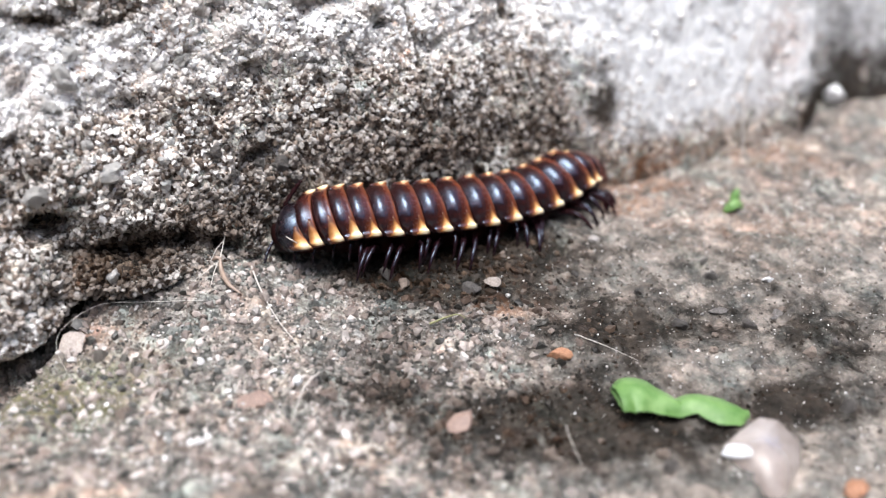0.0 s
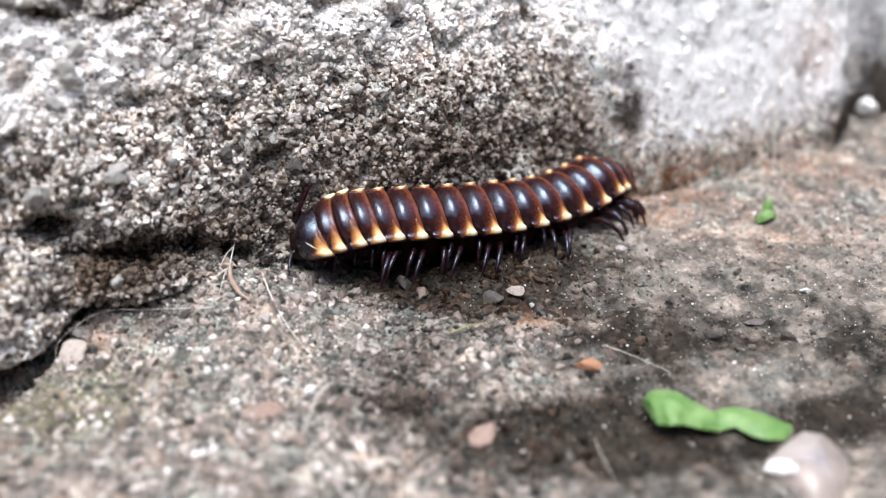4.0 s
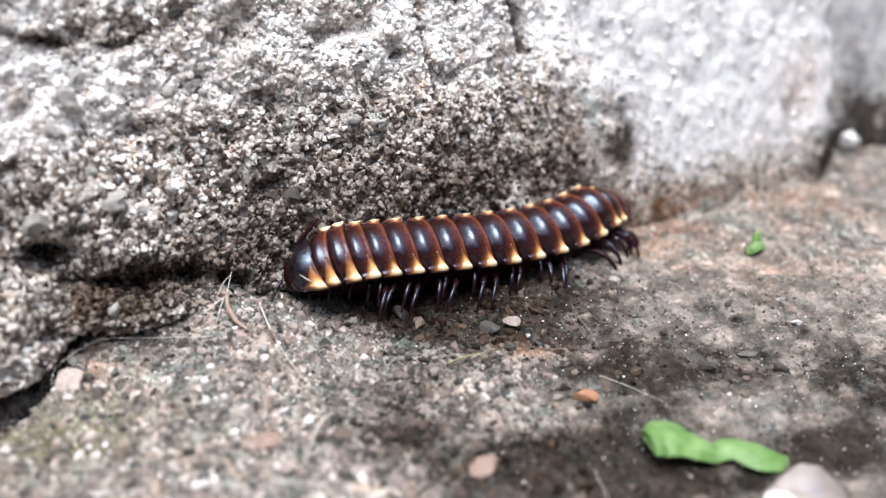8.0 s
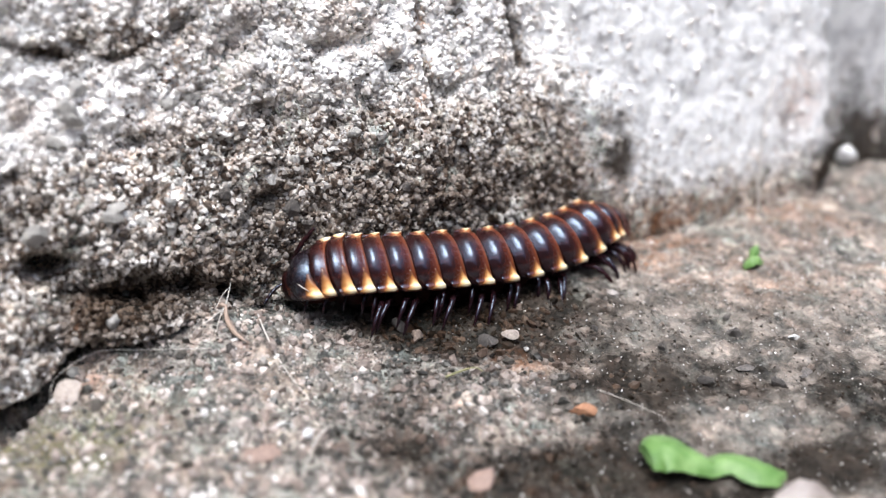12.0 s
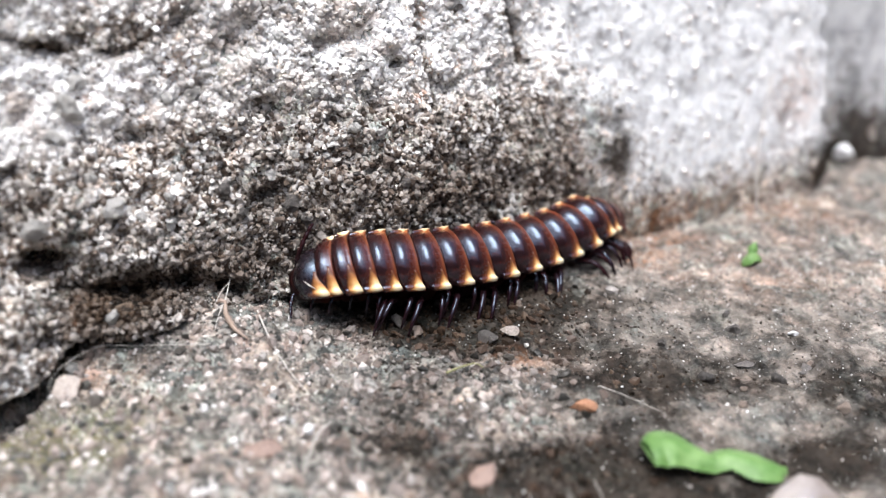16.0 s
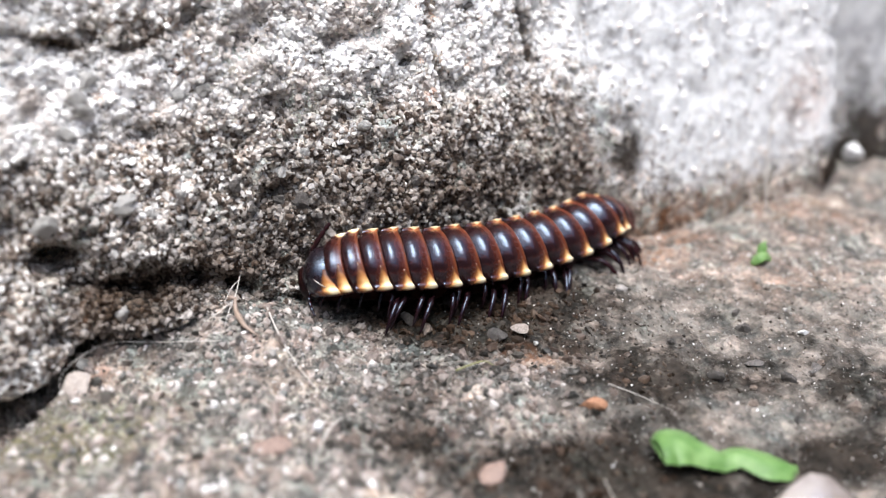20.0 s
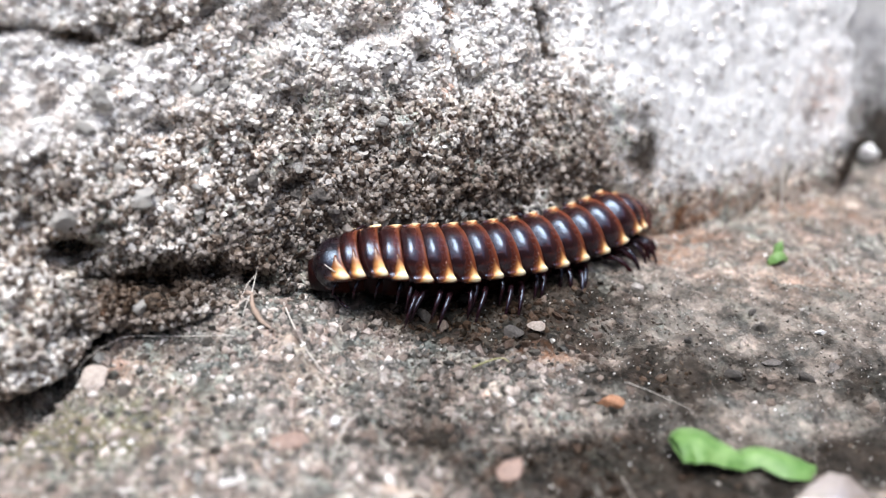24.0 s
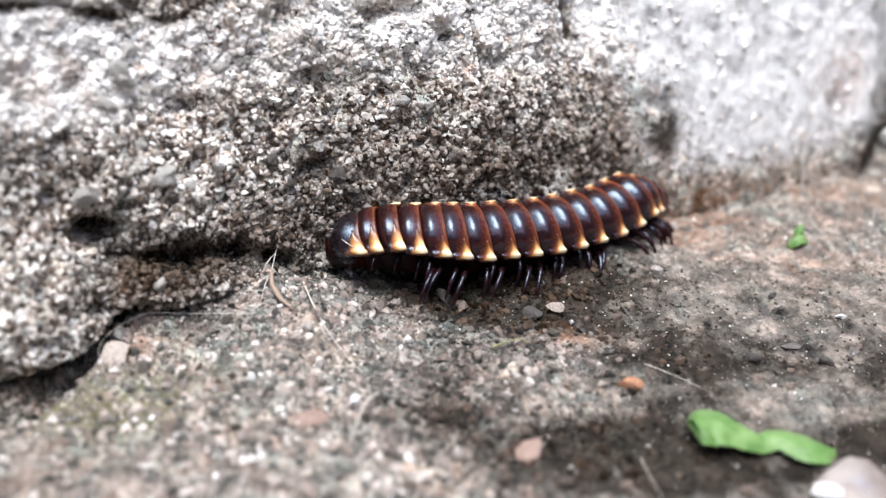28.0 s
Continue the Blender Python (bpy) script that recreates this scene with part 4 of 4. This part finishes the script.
def flake():
    ob = tagged(new("stone_flake"), "flat pale translucent pinkish stone flake on the ground", "stone")
    v = []
    outline = [(-0.02, -0.36), (-0.10, -0.22), (-0.20, -0.05), (-0.23, 0.05), (-0.12, 0.14), (0.02, 0.24), (0.13, 0.21), (0.22, 0.06), (0.19, -0.10), (0.08, -0.30)]
    for s in (1, -1):
        for x, y in outline:
            v.append((x * (1 - 0.08 * (s > 0)), y * (1 - 0.08 * (s > 0)), 0.022 * s))
        v.append((0.0, 0.0, 0.035 * s))
    n = len(outline)
    f = []
    for k in range(n):
        f += [(n, k, (k + 1) % n), (2 * n + 1, n + 1 + (k + 1) % n, n + 1 + k), (k, n + 1 + k, n + 1 + (k + 1) % n, (k + 1) % n)]
    part("flake_body", mesh_from("flake_body", v, f, FLAKE_MAT), ob)
    chip = part("white_fleck", rock_mesh("white_fleck", (0.10, 0.05, 0.03), 3, WHITE_CHIP), ob, "white fleck")
    chip.location = Vector((-0.15, -0.02, 0.045)) * CM
    ob.location = Vector((2.02, -2.26, ground_z(2.0, -2.26) + 0.04)) * CM
    ob.rotation_euler = (radians(14), radians(-5), 0)


flake()


def loose(name, label, category, x, y, size, seed, material, turn=0.0, sink=0.25):
    ob = tagged(new(name, rock_mesh(name, size, seed, material, 0.2, 2, 0.36 if name == "stone_chip" else 0.5)), label, category)
    ob.location = ground_at(x, y, size[2] * (1 - sink)) * CM
    ob.rotation_euler = (0, 0, radians(turn))
    if name == "stone_chip" and size[0] > 0.1:
        ob.rotation_euler = (radians(38), radians(-12), radians(turn))
    return tagged(ob, group="crumbs on the ground" if category == "crumb" else "stone chips on the ground" if name == "stone_chip" else "")


loose("brick_crumb", "orange brick crumb lying on the dark ground", "crumb", 0.90, -1.43, (0.10, 0.06, 0.045), 11, BRICK_CHIP, 5)
loose("brick_crumb", "orange brick crumb at the edge of the pale flake", "crumb", 2.46, -2.52, (0.10, 0.07, 0.05), 12, BRICK_CHIP, 30)
loose("brick_crumb", "dull pink brick crumb set in the mortar", "crumb", 0.29, -2.10, (0.12, 0.09, 0.05), 13, DULL_CHIP, 60, 0.8)
loose("brick_crumb", "dull orange brick crumb set in the mortar", "crumb", -0.98, -1.97, (0.13, 0.08, 0.04), 14, DULL_CHIP, 10, 0.9)
loose("stone_chip", "pale pinkish angular stone chip beside the millipede's legs", "stone", 0.48, -0.73, (0.075, 0.05, 0.05), 21, PALE_TAN, -30, 0.1)
loose("stone_chip", "grey-brown angular stone chip beside the millipede's legs", "stone", 0.34, -0.74, (0.08, 0.06, 0.06), 22, PEBBLE_GREY, 15, 0.1)
loose("stone_chip", "brown-grey rounded stone chip under the millipede's legs", "stone", -0.26, -0.62, (0.07, 0.055, 0.06), 23, PEBBLE_GREY, 15, 0.1)
loose("stone_chip", "flat pale grey-tan stone chip at the crack", "stone", -2.21, -1.53, (0.101, 0.14, 0.04), 24, PALE_TAN, 15, 0.1)
loose("stone_chip", "white angular stone chip on the grey ground", "stone", 2.46, -0.47, (0.05, 0.035, 0.025), 25, WHITE_CHIP, 20, 0.2)
loose("stone_chip", "pale grey flat stone chip on the dark ground", "stone", 2.44, -0.84, (0.09, 0.06, 0.015), 26, PEBBLE_GREY, 20, 0.4)
loose("stone_chip", "pale grey flat stone chip on the dark ground", "stone", 2.05, -0.80, (0.09, 0.045, 0.015), 27, PEBBLE_GREY, 5, 0.4)
loose("stone_chip", "pale angular stone chip on the brown ground", "stone", 0.58, -0.82, (0.024, 0.02, 0.02), 28, PEBBLE_PALE, 5, 0.2)
loose("white_bead", "tiny round white bead of grit on the ground", "grit", -0.72, -1.82, (0.036, 0.036, 0.04), 29, WHITE_CHIP, 0, 0.1)
loose("white_pebble", "bright white pebble at the foot of the wall's end", "stone", 3.88, 2.84, (0.10, 0.09, 0.11), 30, WHITE_CHIP, 0, 0.15)

curl_v, curl_f = tube([ground_at(x, y, z) for x, y, z in ((-0.93, -1.755, 0.01), (-0.91, -1.73, 0.02), (-0.875, -1.72, 0.024), (-0.84, -1.727, 0.02), (-0.82, -1.745, 0.01))], [0.005, 0.008, 0.009, 0.008, 0.005], 8)
tagged(new("white_curl", mesh_from("white_curl", curl_v, curl_f, WHITE_CHIP)), "tiny white curled thread of shell on the ground", "shell bit")


def strand(name, label, category, points, radius, material, tip=0.4):
    pts = curve_through([ground_at(x, y, z) for x, y, z in points], 8)
    n = len(pts)
    rad = [radius * (1 - (1 - tip) * k / (n - 1)) for k in range(n)]
    v, f = tube(pts, rad, 6)
    return tagged(new(name, mesh_from(name, v, f, material)), label, category, "hairs about the wall foot")


strand("plant_hair", "pale straight plant hair lying on the ground", "fibre", [(-1.19, -0.77, 0.03), (-1.09, -1.01, 0.05), (-0.97, -1.21, 0.04), (-0.85, -1.37, 0.03), (-0.70, -1.53, 0.01)], 0.007, HAIR_MAT, 0.2)
strand("plant_hair", "short pale plant hair lying on the ground", "fibre", [(-0.60, -1.76, 0.04), (-0.66, -1.93, 0.05), (-0.71, -2.18, 0.02)], 0.0075, HAIR_MAT)
strand("plant_hair", "fine pale hair on the dark ground", "fibre", [(1.02, -1.25, 0.03), (1.21, -1.34, 0.04), (1.41, -1.45, 0.03)], 0.0028, HAIR_MAT)
strand("plant_hair", "fine pale hair near the green leaf scrap", "fibre", [(0.91, -2.02, 0.02), (0.92, -2.22, 0.04), (0.97, -2.42, 0.02)], 0.0035, HAIR_MAT)
strand("plant_hair", "long looped pale hair over the crack", "fibre", [(-1.41, -1.16, 0.03), (-1.83, -1.16, 0.05), (-2.11, -1.25, 0.08), (-2.30, -1.45, 0.12), (-2.22, -1.71, 0.08), (-2.01, -1.95, 0.03)], 0.0024, HAIR_MAT)
strand("straw_bit", "thin yellow-green bent straw bit on the ground", "straw", [(0.06, -1.20, 0.02), (0.16, -1.14, 0.05), (0.25, -1.10, 0.05), (0.32, -1.14, 0.02)], 0.008, STRAW_MAT)
rootlet = tagged(new("rootlet"), "dry pale brown rootlet with fine hairs at the crack", "root")
ROOT_LINES = (
    ("root_strip", [(-1.39, -0.81, 0.06), (-1.37, -0.89, 0.05), (-1.33, -0.97, 0.045), (-1.28, -1.04, 0.04), (-1.20, -1.09, 0.02)], (0.010, 0.017, 0.019, 0.015, 0.005), STRIP_MAT),
    ("root_hair", [(-1.39, -0.81, 0.06), (-1.385, -0.74, 0.12), (-1.375, -0.66, 0.20)], (0.005, 0.0035, 0.0025), HAIR_MAT),
    ("root_hair", [(-1.44, -0.87, 0.08), (-1.415, -0.78, 0.12), (-1.385, -0.70, 0.16)], (0.002, 0.0028, 0.002), HAIR_MAT),
    ("root_hair", [(-1.40, -0.83, 0.05), (-1.41, -0.92, 0.05), (-1.42, -1.02, 0.02)], (0.0035, 0.0028, 0.002), HAIR_MAT),
    ("root_hair", [(-1.40, -0.83, 0.05), (-1.47, -0.94, 0.05), (-1.54, -0.98, 0.02)], (0.0035, 0.0028, 0.002), HAIR_MAT),
    ("root_knot", [(-1.45, -0.80, 0.05), (-1.42, -0.81, 0.06), (-1.38, -0.82, 0.06)], (0.010, 0.018, 0.010), STRIP_MAT),
)
for name, line, radii, mat in ROOT_LINES:
    pts = curve_through([ground_at(*p) for p in line], 6)
    n = len(radii) - 1
    v, f = tube(pts, [float(np.interp(n * k / (len(pts) - 1), range(n + 1), radii)) for k in range(len(pts))], 7)
    part(name, mesh_from(name, v, f, mat), rootlet)
pts = curve_through([wall_at(3.40, 1.05, 0.08), wall_at(3.25, 0.70, 0.10), wall_at(3.14, 0.28, 0.12), wall_at(3.12, -0.10, 0.14)], 8)
v, f = tube(pts, [0.004 + 0.006 * k / (len(pts) - 1) for k in range(len(pts))], 6)
tagged(new("plant_hair", mesh_from("plant_hair", v, f, HAIR_MAT)), "pale upright hair against the limewashed wall", "fibre")

# papery shell debris caught at the foot of the wall
debris = tagged(new("shell_debris"), "small heap of papery translucent white shell bits at the wall foot", "shell debris")
bits = random.Random(19)
for k in range(9):
    ds, dh = bits.uniform(-0.09, 0.09), bits.uniform(-0.06, 0.11)
    n, r = 8, bits.uniform(0.030, 0.062)
    rim = [(r * bits.uniform(0.6, 1.1) * math.cos(6.283 * j / n), 0.75 * r * bits.uniform(0.6, 1.1) * math.sin(6.283 * j / n)) for j in range(n)]
    v = [(x, y, 9.0 * (x * x + y * y) + w) for w in (0.0, -0.006) for x, y in rim + [(0.0, 0.0)]]
    f = []
    for j in range(n):
        q = (j + 1) % n
        f += [(n, j, q), (2 * n + 1, n + 1 + q, n + 1 + j), (j, n + 1 + j, n + 1 + q, q)]
    ob = part("shell_flake", mesh_from("shell_flake", v, f, SHELL_MAT), debris)
    ob.matrix_basis = Matrix.LocRotScale(wall_at(0.60 + ds, 0.38 + dh, 0.05) * CM, Euler((bits.uniform(0, 3), bits.uniform(0, 3), bits.uniform(0, 6))), None)
for ds, dh, r, turn in ((0.06, 0.09, 0.042, 0.3), (-0.05, 0.03, 0.034, 1.4), (0.10, 0.0, 0.03, 2.2)):
    arc = [(r * math.cos(0.5 * j), r * math.sin(0.5 * j), 0.006 * j) for j in range(10)]
    v, f = tube(arc, [0.006] * 10, 6)
    ob = part("shell_curl", mesh_from("shell_curl", v, f, SHELL_MAT), debris)
    ob.matrix_basis = Matrix.LocRotScale(wall_at(0.60 + ds, 0.38 + dh, 0.08) * CM, Euler((1.1, turn, turn)), None)

# a second rough stone past the wall's end
stone_v, stone_f = ico(5)
verts = []
for p in stone_v:
    q = Vector(p)
    q = Vector([math.copysign(abs(c) ** 0.42, c) for c in q])
    q *= 1 + 0.10 * nz(*q, 0.7) + 0.09 * nz(*q, 0.25) + 0.035 * nz(*q, 0.08)
    neck = 1.0 - 0.42 * smooth(0.38, 0.20, q.z + 0.12 * nz(*q, 0.3)) * smooth(-0.03, 0.06, q.z)
    verts.append(Vector((q.x * 2.3, q.y * 1.9 * neck, q.z * 3.6)))
boulder_mesh = mesh_from("stone_block", verts, stone_f, WALL_MAT)
boulder_mesh.attributes.new("limewash", "FLOAT", "POINT").data.foreach_set("value", [0.35 + 0.75 * smooth(0.1, 0.7, p.z) for p in verts])
# low part coloured dark as the hollow's shade, plus random dirty mottling
boulder_mesh.attributes.new("dirt_and_shade", "FLOAT", "POINT").data.foreach_set("value", [1.1 * smooth(1.5, 0.5, p.z + 0.7 * nz(p.x, p.y, p.z, 0.5)) + 2.6 * max(0.0, nz(p.x, p.y, p.z, 0.9) + 0.6 * nz(p.x, p.y, p.z, 0.35) - 0.05) for p in verts])
boulder = new("stone_block", boulder_mesh)
turn = Matrix((ALONG, -OUT, UP)).transposed().to_4x4()
boulder.matrix_basis = Matrix.Translation((ORIGIN + ALONG * 6.56 - OUT * 1.98) * CM) @ turn
tagged(boulder, "rough grey stone block beyond the wall's end", "stone")


# ---------------------------------------------------------------- motion
def motions():
    for i, ring in enumerate(rings):
        walk(ring, [(t, ring_pose(i, n)) for n, t in enumerate(DRIFT_TIMES)])
    # the head nods, turns and draws in: ahead of the first plate, down, nod, turn
    NOD = {0: (0.150, -0.095, 18, 0), 2: (0.165, -0.095, 20, 4), 3.5: (0.160, -0.105, 24, 8), 5.5: (0.170, -0.095, 20, 4), 8: (0.170, -0.095, 20, 2), 9: (0.165, -0.095, 18, -4), 10.5: (0.165, -0.095, 22, 4), 12.5: (0.170, -0.095, 18, -4), 14.5: (0.170, -0.095, 20, 0), 16: (0.165, -0.105, 26, 10), 17.5: (0.160, -0.105, 24, 4), 20: (0.155, -0.105, 28, 8), 21.5: (0.150, -0.115, 34, 10), 23.5: (0.135, -0.125, 48, 12), 25.5: (0.130, -0.130, 54, 14), 28: (0.130, -0.130, 52, 16)}
    rows = []
    for n, t in enumerate(DRIFT_TIMES):
        fore, down, nod, turn = NOD[t]
        rows.append((t, ring_pose(0, n) @ pose((fore - 0.105) * CM, 0, (down + 0.015) * CM, 0, nod, turn)))
    walk(head, rows)
    # near feeler, far feeler: swing out, raise (degrees)
    SWING = {0: (-14, -14, 4, 2), 2: (-6, -20, -5, 5), 3.5: (-20, -10, 5, 0), 5.5: (-14, -16, -8, 5), 8: (-8, -8, 0, 8), 9: (-18, -6, 6, 6), 10.5: (-10, -18, 10, 4), 12.5: (0, 0, 0, 0), 14.5: (2, -4, 4, 4), 16: (-20, -20, 10, 8), 17.5: (-30, -26, 12, 6), 20: (-40, -30, 0, 12), 21.5: (-40, -42, -6, 22), 23.5: (-34, -58, 0, 55), 25.5: (-34, -66, 4, 78), 28: (-30, -64, -4, 76)}
    for feeler, side, at in ((feelers[0], 1, 0), (feelers[1], -1, 2)):
        walk(feeler, [(t, pose(0, 0, 0, 0, -SWING[t][at + 1], side * -SWING[t][at])) for t in DRIFT_TIMES])
    walk(tail, [(t, ring_pose(RING_COUNT, n) @ pose(0.02 * CM, 0, -0.03 * CM)) for n, t in enumerate(DRIFT_TIMES)])


# ---------------------------------------------------------------- pebbles and sand
def place_on(at, a, b, lift):
    e = 0.02
    p = at(a, b)
    nrm = (at(a + e, b) - p).cross(at(a, b + e) - p).normalized()
    return p + nrm * lift, nrm


PEBBLES = [[rock_mesh("pebble", (1, 1, 0.75), 50 + 7 * k + j, m, 0.5, 2) for j in range(6)] for k, m in enumerate((PEBBLE_PALE, PEBBLE_GREY, PEBBLE_TAN))]


def pebble(parent, at, a, b, size, kind, sink=0.1):
    me = PEBBLES[kind][rnd.randrange(6)]
    ob = part("pebble", me, parent)
    p, nrm = place_on(at, a, b, size * (0.5 - sink))
    q = nrm.to_track_quat("Z", "Y") @ Euler((rnd.uniform(-0.4, 0.4), rnd.uniform(-0.4, 0.4), rnd.uniform(0, 6.28))).to_quaternion()
    ob.matrix_basis = Matrix.LocRotScale(p * CM, q, Vector((size * rnd.uniform(0.8, 1.2), size * rnd.uniform(0.7, 1.0), size)))


for a, b, size, kind in ((-1.58, 1.56, 0.065, 0), (-2.21, 0.95, 0.09, 0), (-1.06, 0.77, 0.06, 1), (-2.47, 1.43, 0.06, 0), (-1.75, 1.56, 0.05, 0), (-0.57, 1.20, 0.05, 0), (-0.37, 0.94, 0.055, 2), (-1.5, 0.95, 0.06, 1), (-2.34, 1.57, 0.07, 0), (-1.22, 0.78, 0.05, 1), (-1.43, 0.78, 0.04, 1), (-2.2, 0.40, 0.045, 0), (-2.35, 0.32, 0.05, 0), (-1.16, 0.86, 0.045, 1), (-0.66, 0.53, 0.035, 2), (-2.36, 1.64, 0.08, 0), (-2.70, 0.92, 0.08, 0), (-2.31, 1.15, 0.06, 0), (-2.28, 1.74, 0.07, 0), (-1.89, 0.82, 0.06, 0)):
    pebble(wall, wall_at, a, b, size, kind)
for _ in range(70):
    s, h = rnd.uniform(-3.3, 1.2), rnd.uniform(0.25, 2.2)
    pebble(wall, wall_at, s, h, 0.022 + 0.035 * rnd.random() ** 2, rnd.choice((0, 0, 1, 2)), 0.4)
for _ in range(60):
    x, y = rnd.uniform(-2.7, 2.8), rnd.uniform(-2.5, -0.2)
    if y < 0.3 + 0.62 * x and not (1.0 < x < 2.2 and -2.1 < y < -1.55):
        pebble(ground, ground_at, x, y, 0.025 + 0.045 * rnd.random() ** 2, rnd.choice((1, 1, 2, 2, 2)), 0.42)


def sand(name, at, count, area, sizes, seed, material, parent, keep, label, masks):
    """Many small grains set in a surface, as one mesh."""
    g = np.random.RandomState(seed)
    base, tri = ico(1)
    tri = np.array(tri)
    nv = len(base)
    V, T, done = [], [], 0
    spots = []
    while done < count:
        a, b = g.uniform(area[0], area[1]), g.uniform(area[2], area[3])
        if g.rand() > keep(a, b):
            continue
        r = sizes[0] + (sizes[1] - sizes[0]) * g.rand() ** 3.4
        p = np.array(at(a, b))
        rot = np.linalg.qr(g.randn(3, 3))[0]
        shape = base * (1 + 0.26 * g.randn(nv, 1).clip(-1.3, 1.3)) * np.array([1.0, g.uniform(0.6, 1.0), g.uniform(0.5, 0.9)])
        V.append(shape @ rot * r + p)
        spots.append((a, b))
        T.append(tri + done * nv)
        done += 1
    V, T = np.concatenate(V) * CM, np.concatenate(T)
    me = bpy.data.meshes.new(name)
    me.from_pydata(V.tolist(), [], T.tolist())
    for key, mask in masks.items():
        at_ = me.attributes.new(key, "FLOAT", "POINT")
        at_.data.foreach_set("value", np.repeat([mask(a, b) for a, b in spots], nv))
    me.materials.append(material)
    ob = part(name, me, parent, label)
    return tagged(ob, kind="stuff")


sand("sand_grains", wall_at, 66000, (-3.4, 4.0, 0.0, 2.35), (0.0042, 0.034), 3, GRAIN_WALL, wall, lambda s, h: (1.0 - 0.97 * smooth(0.6, 1.5, s)) * (0.45 + 0.55 * smooth(-0.25, 0.3, nz(s, h, 23.0, 0.16) + 0.5 * nz(s, h, 27.0, 0.6))), "pale sand grains set in the concrete", {"limewash": limewash, "dirt_and_shade": wall_dark})
sand("sand_grains", ground_at, 16000, (-3.0, 4.0, -2.7, 2.4), (0.004, 0.020), 4, GRAIN_GROUND, ground, lambda x, y: 0.0 if y > 0.3 + 0.62 * x else 1.0 if x < 1.5 else 0.6, "brown and grey sand grains in the mortar", {"dirt_and_shade": ground_dirt_and_shade})

sand("coarse_sand", ground_at, 4200, (-3.0, 1.6, -2.7, 0.3), (0.012, 0.050), 8, GRAIN_COARSE, ground, lambda x, y: 0.0 if y > 0.25 + 0.62 * x else smooth(1.4, 0.2, x), "coarse pinkish and grey sand in the mortar", {"dirt_and_shade": ground_dirt_and_shade})
sand("quartz_grit", ground_at, 2200, (-2.4, 3.4, -2.5, 1.8), (0.004, 0.010), 5, GRAIN_BRIGHT, ground, lambda x, y: 0.0 if y > 0.25 + 0.62 * x else 0.35 if x < -0.3 else 1.0, "bright quartz grit scattered on the ground", {})
sand("quartz_grit", wall_at, 1500, (-3.2, 1.6, 0.1, 1.3), (0.005, 0.012), 6, GRAIN_BRIGHT, wall, lambda s, h: 1.0, "bright quartz grit in the concrete", {})

motions()
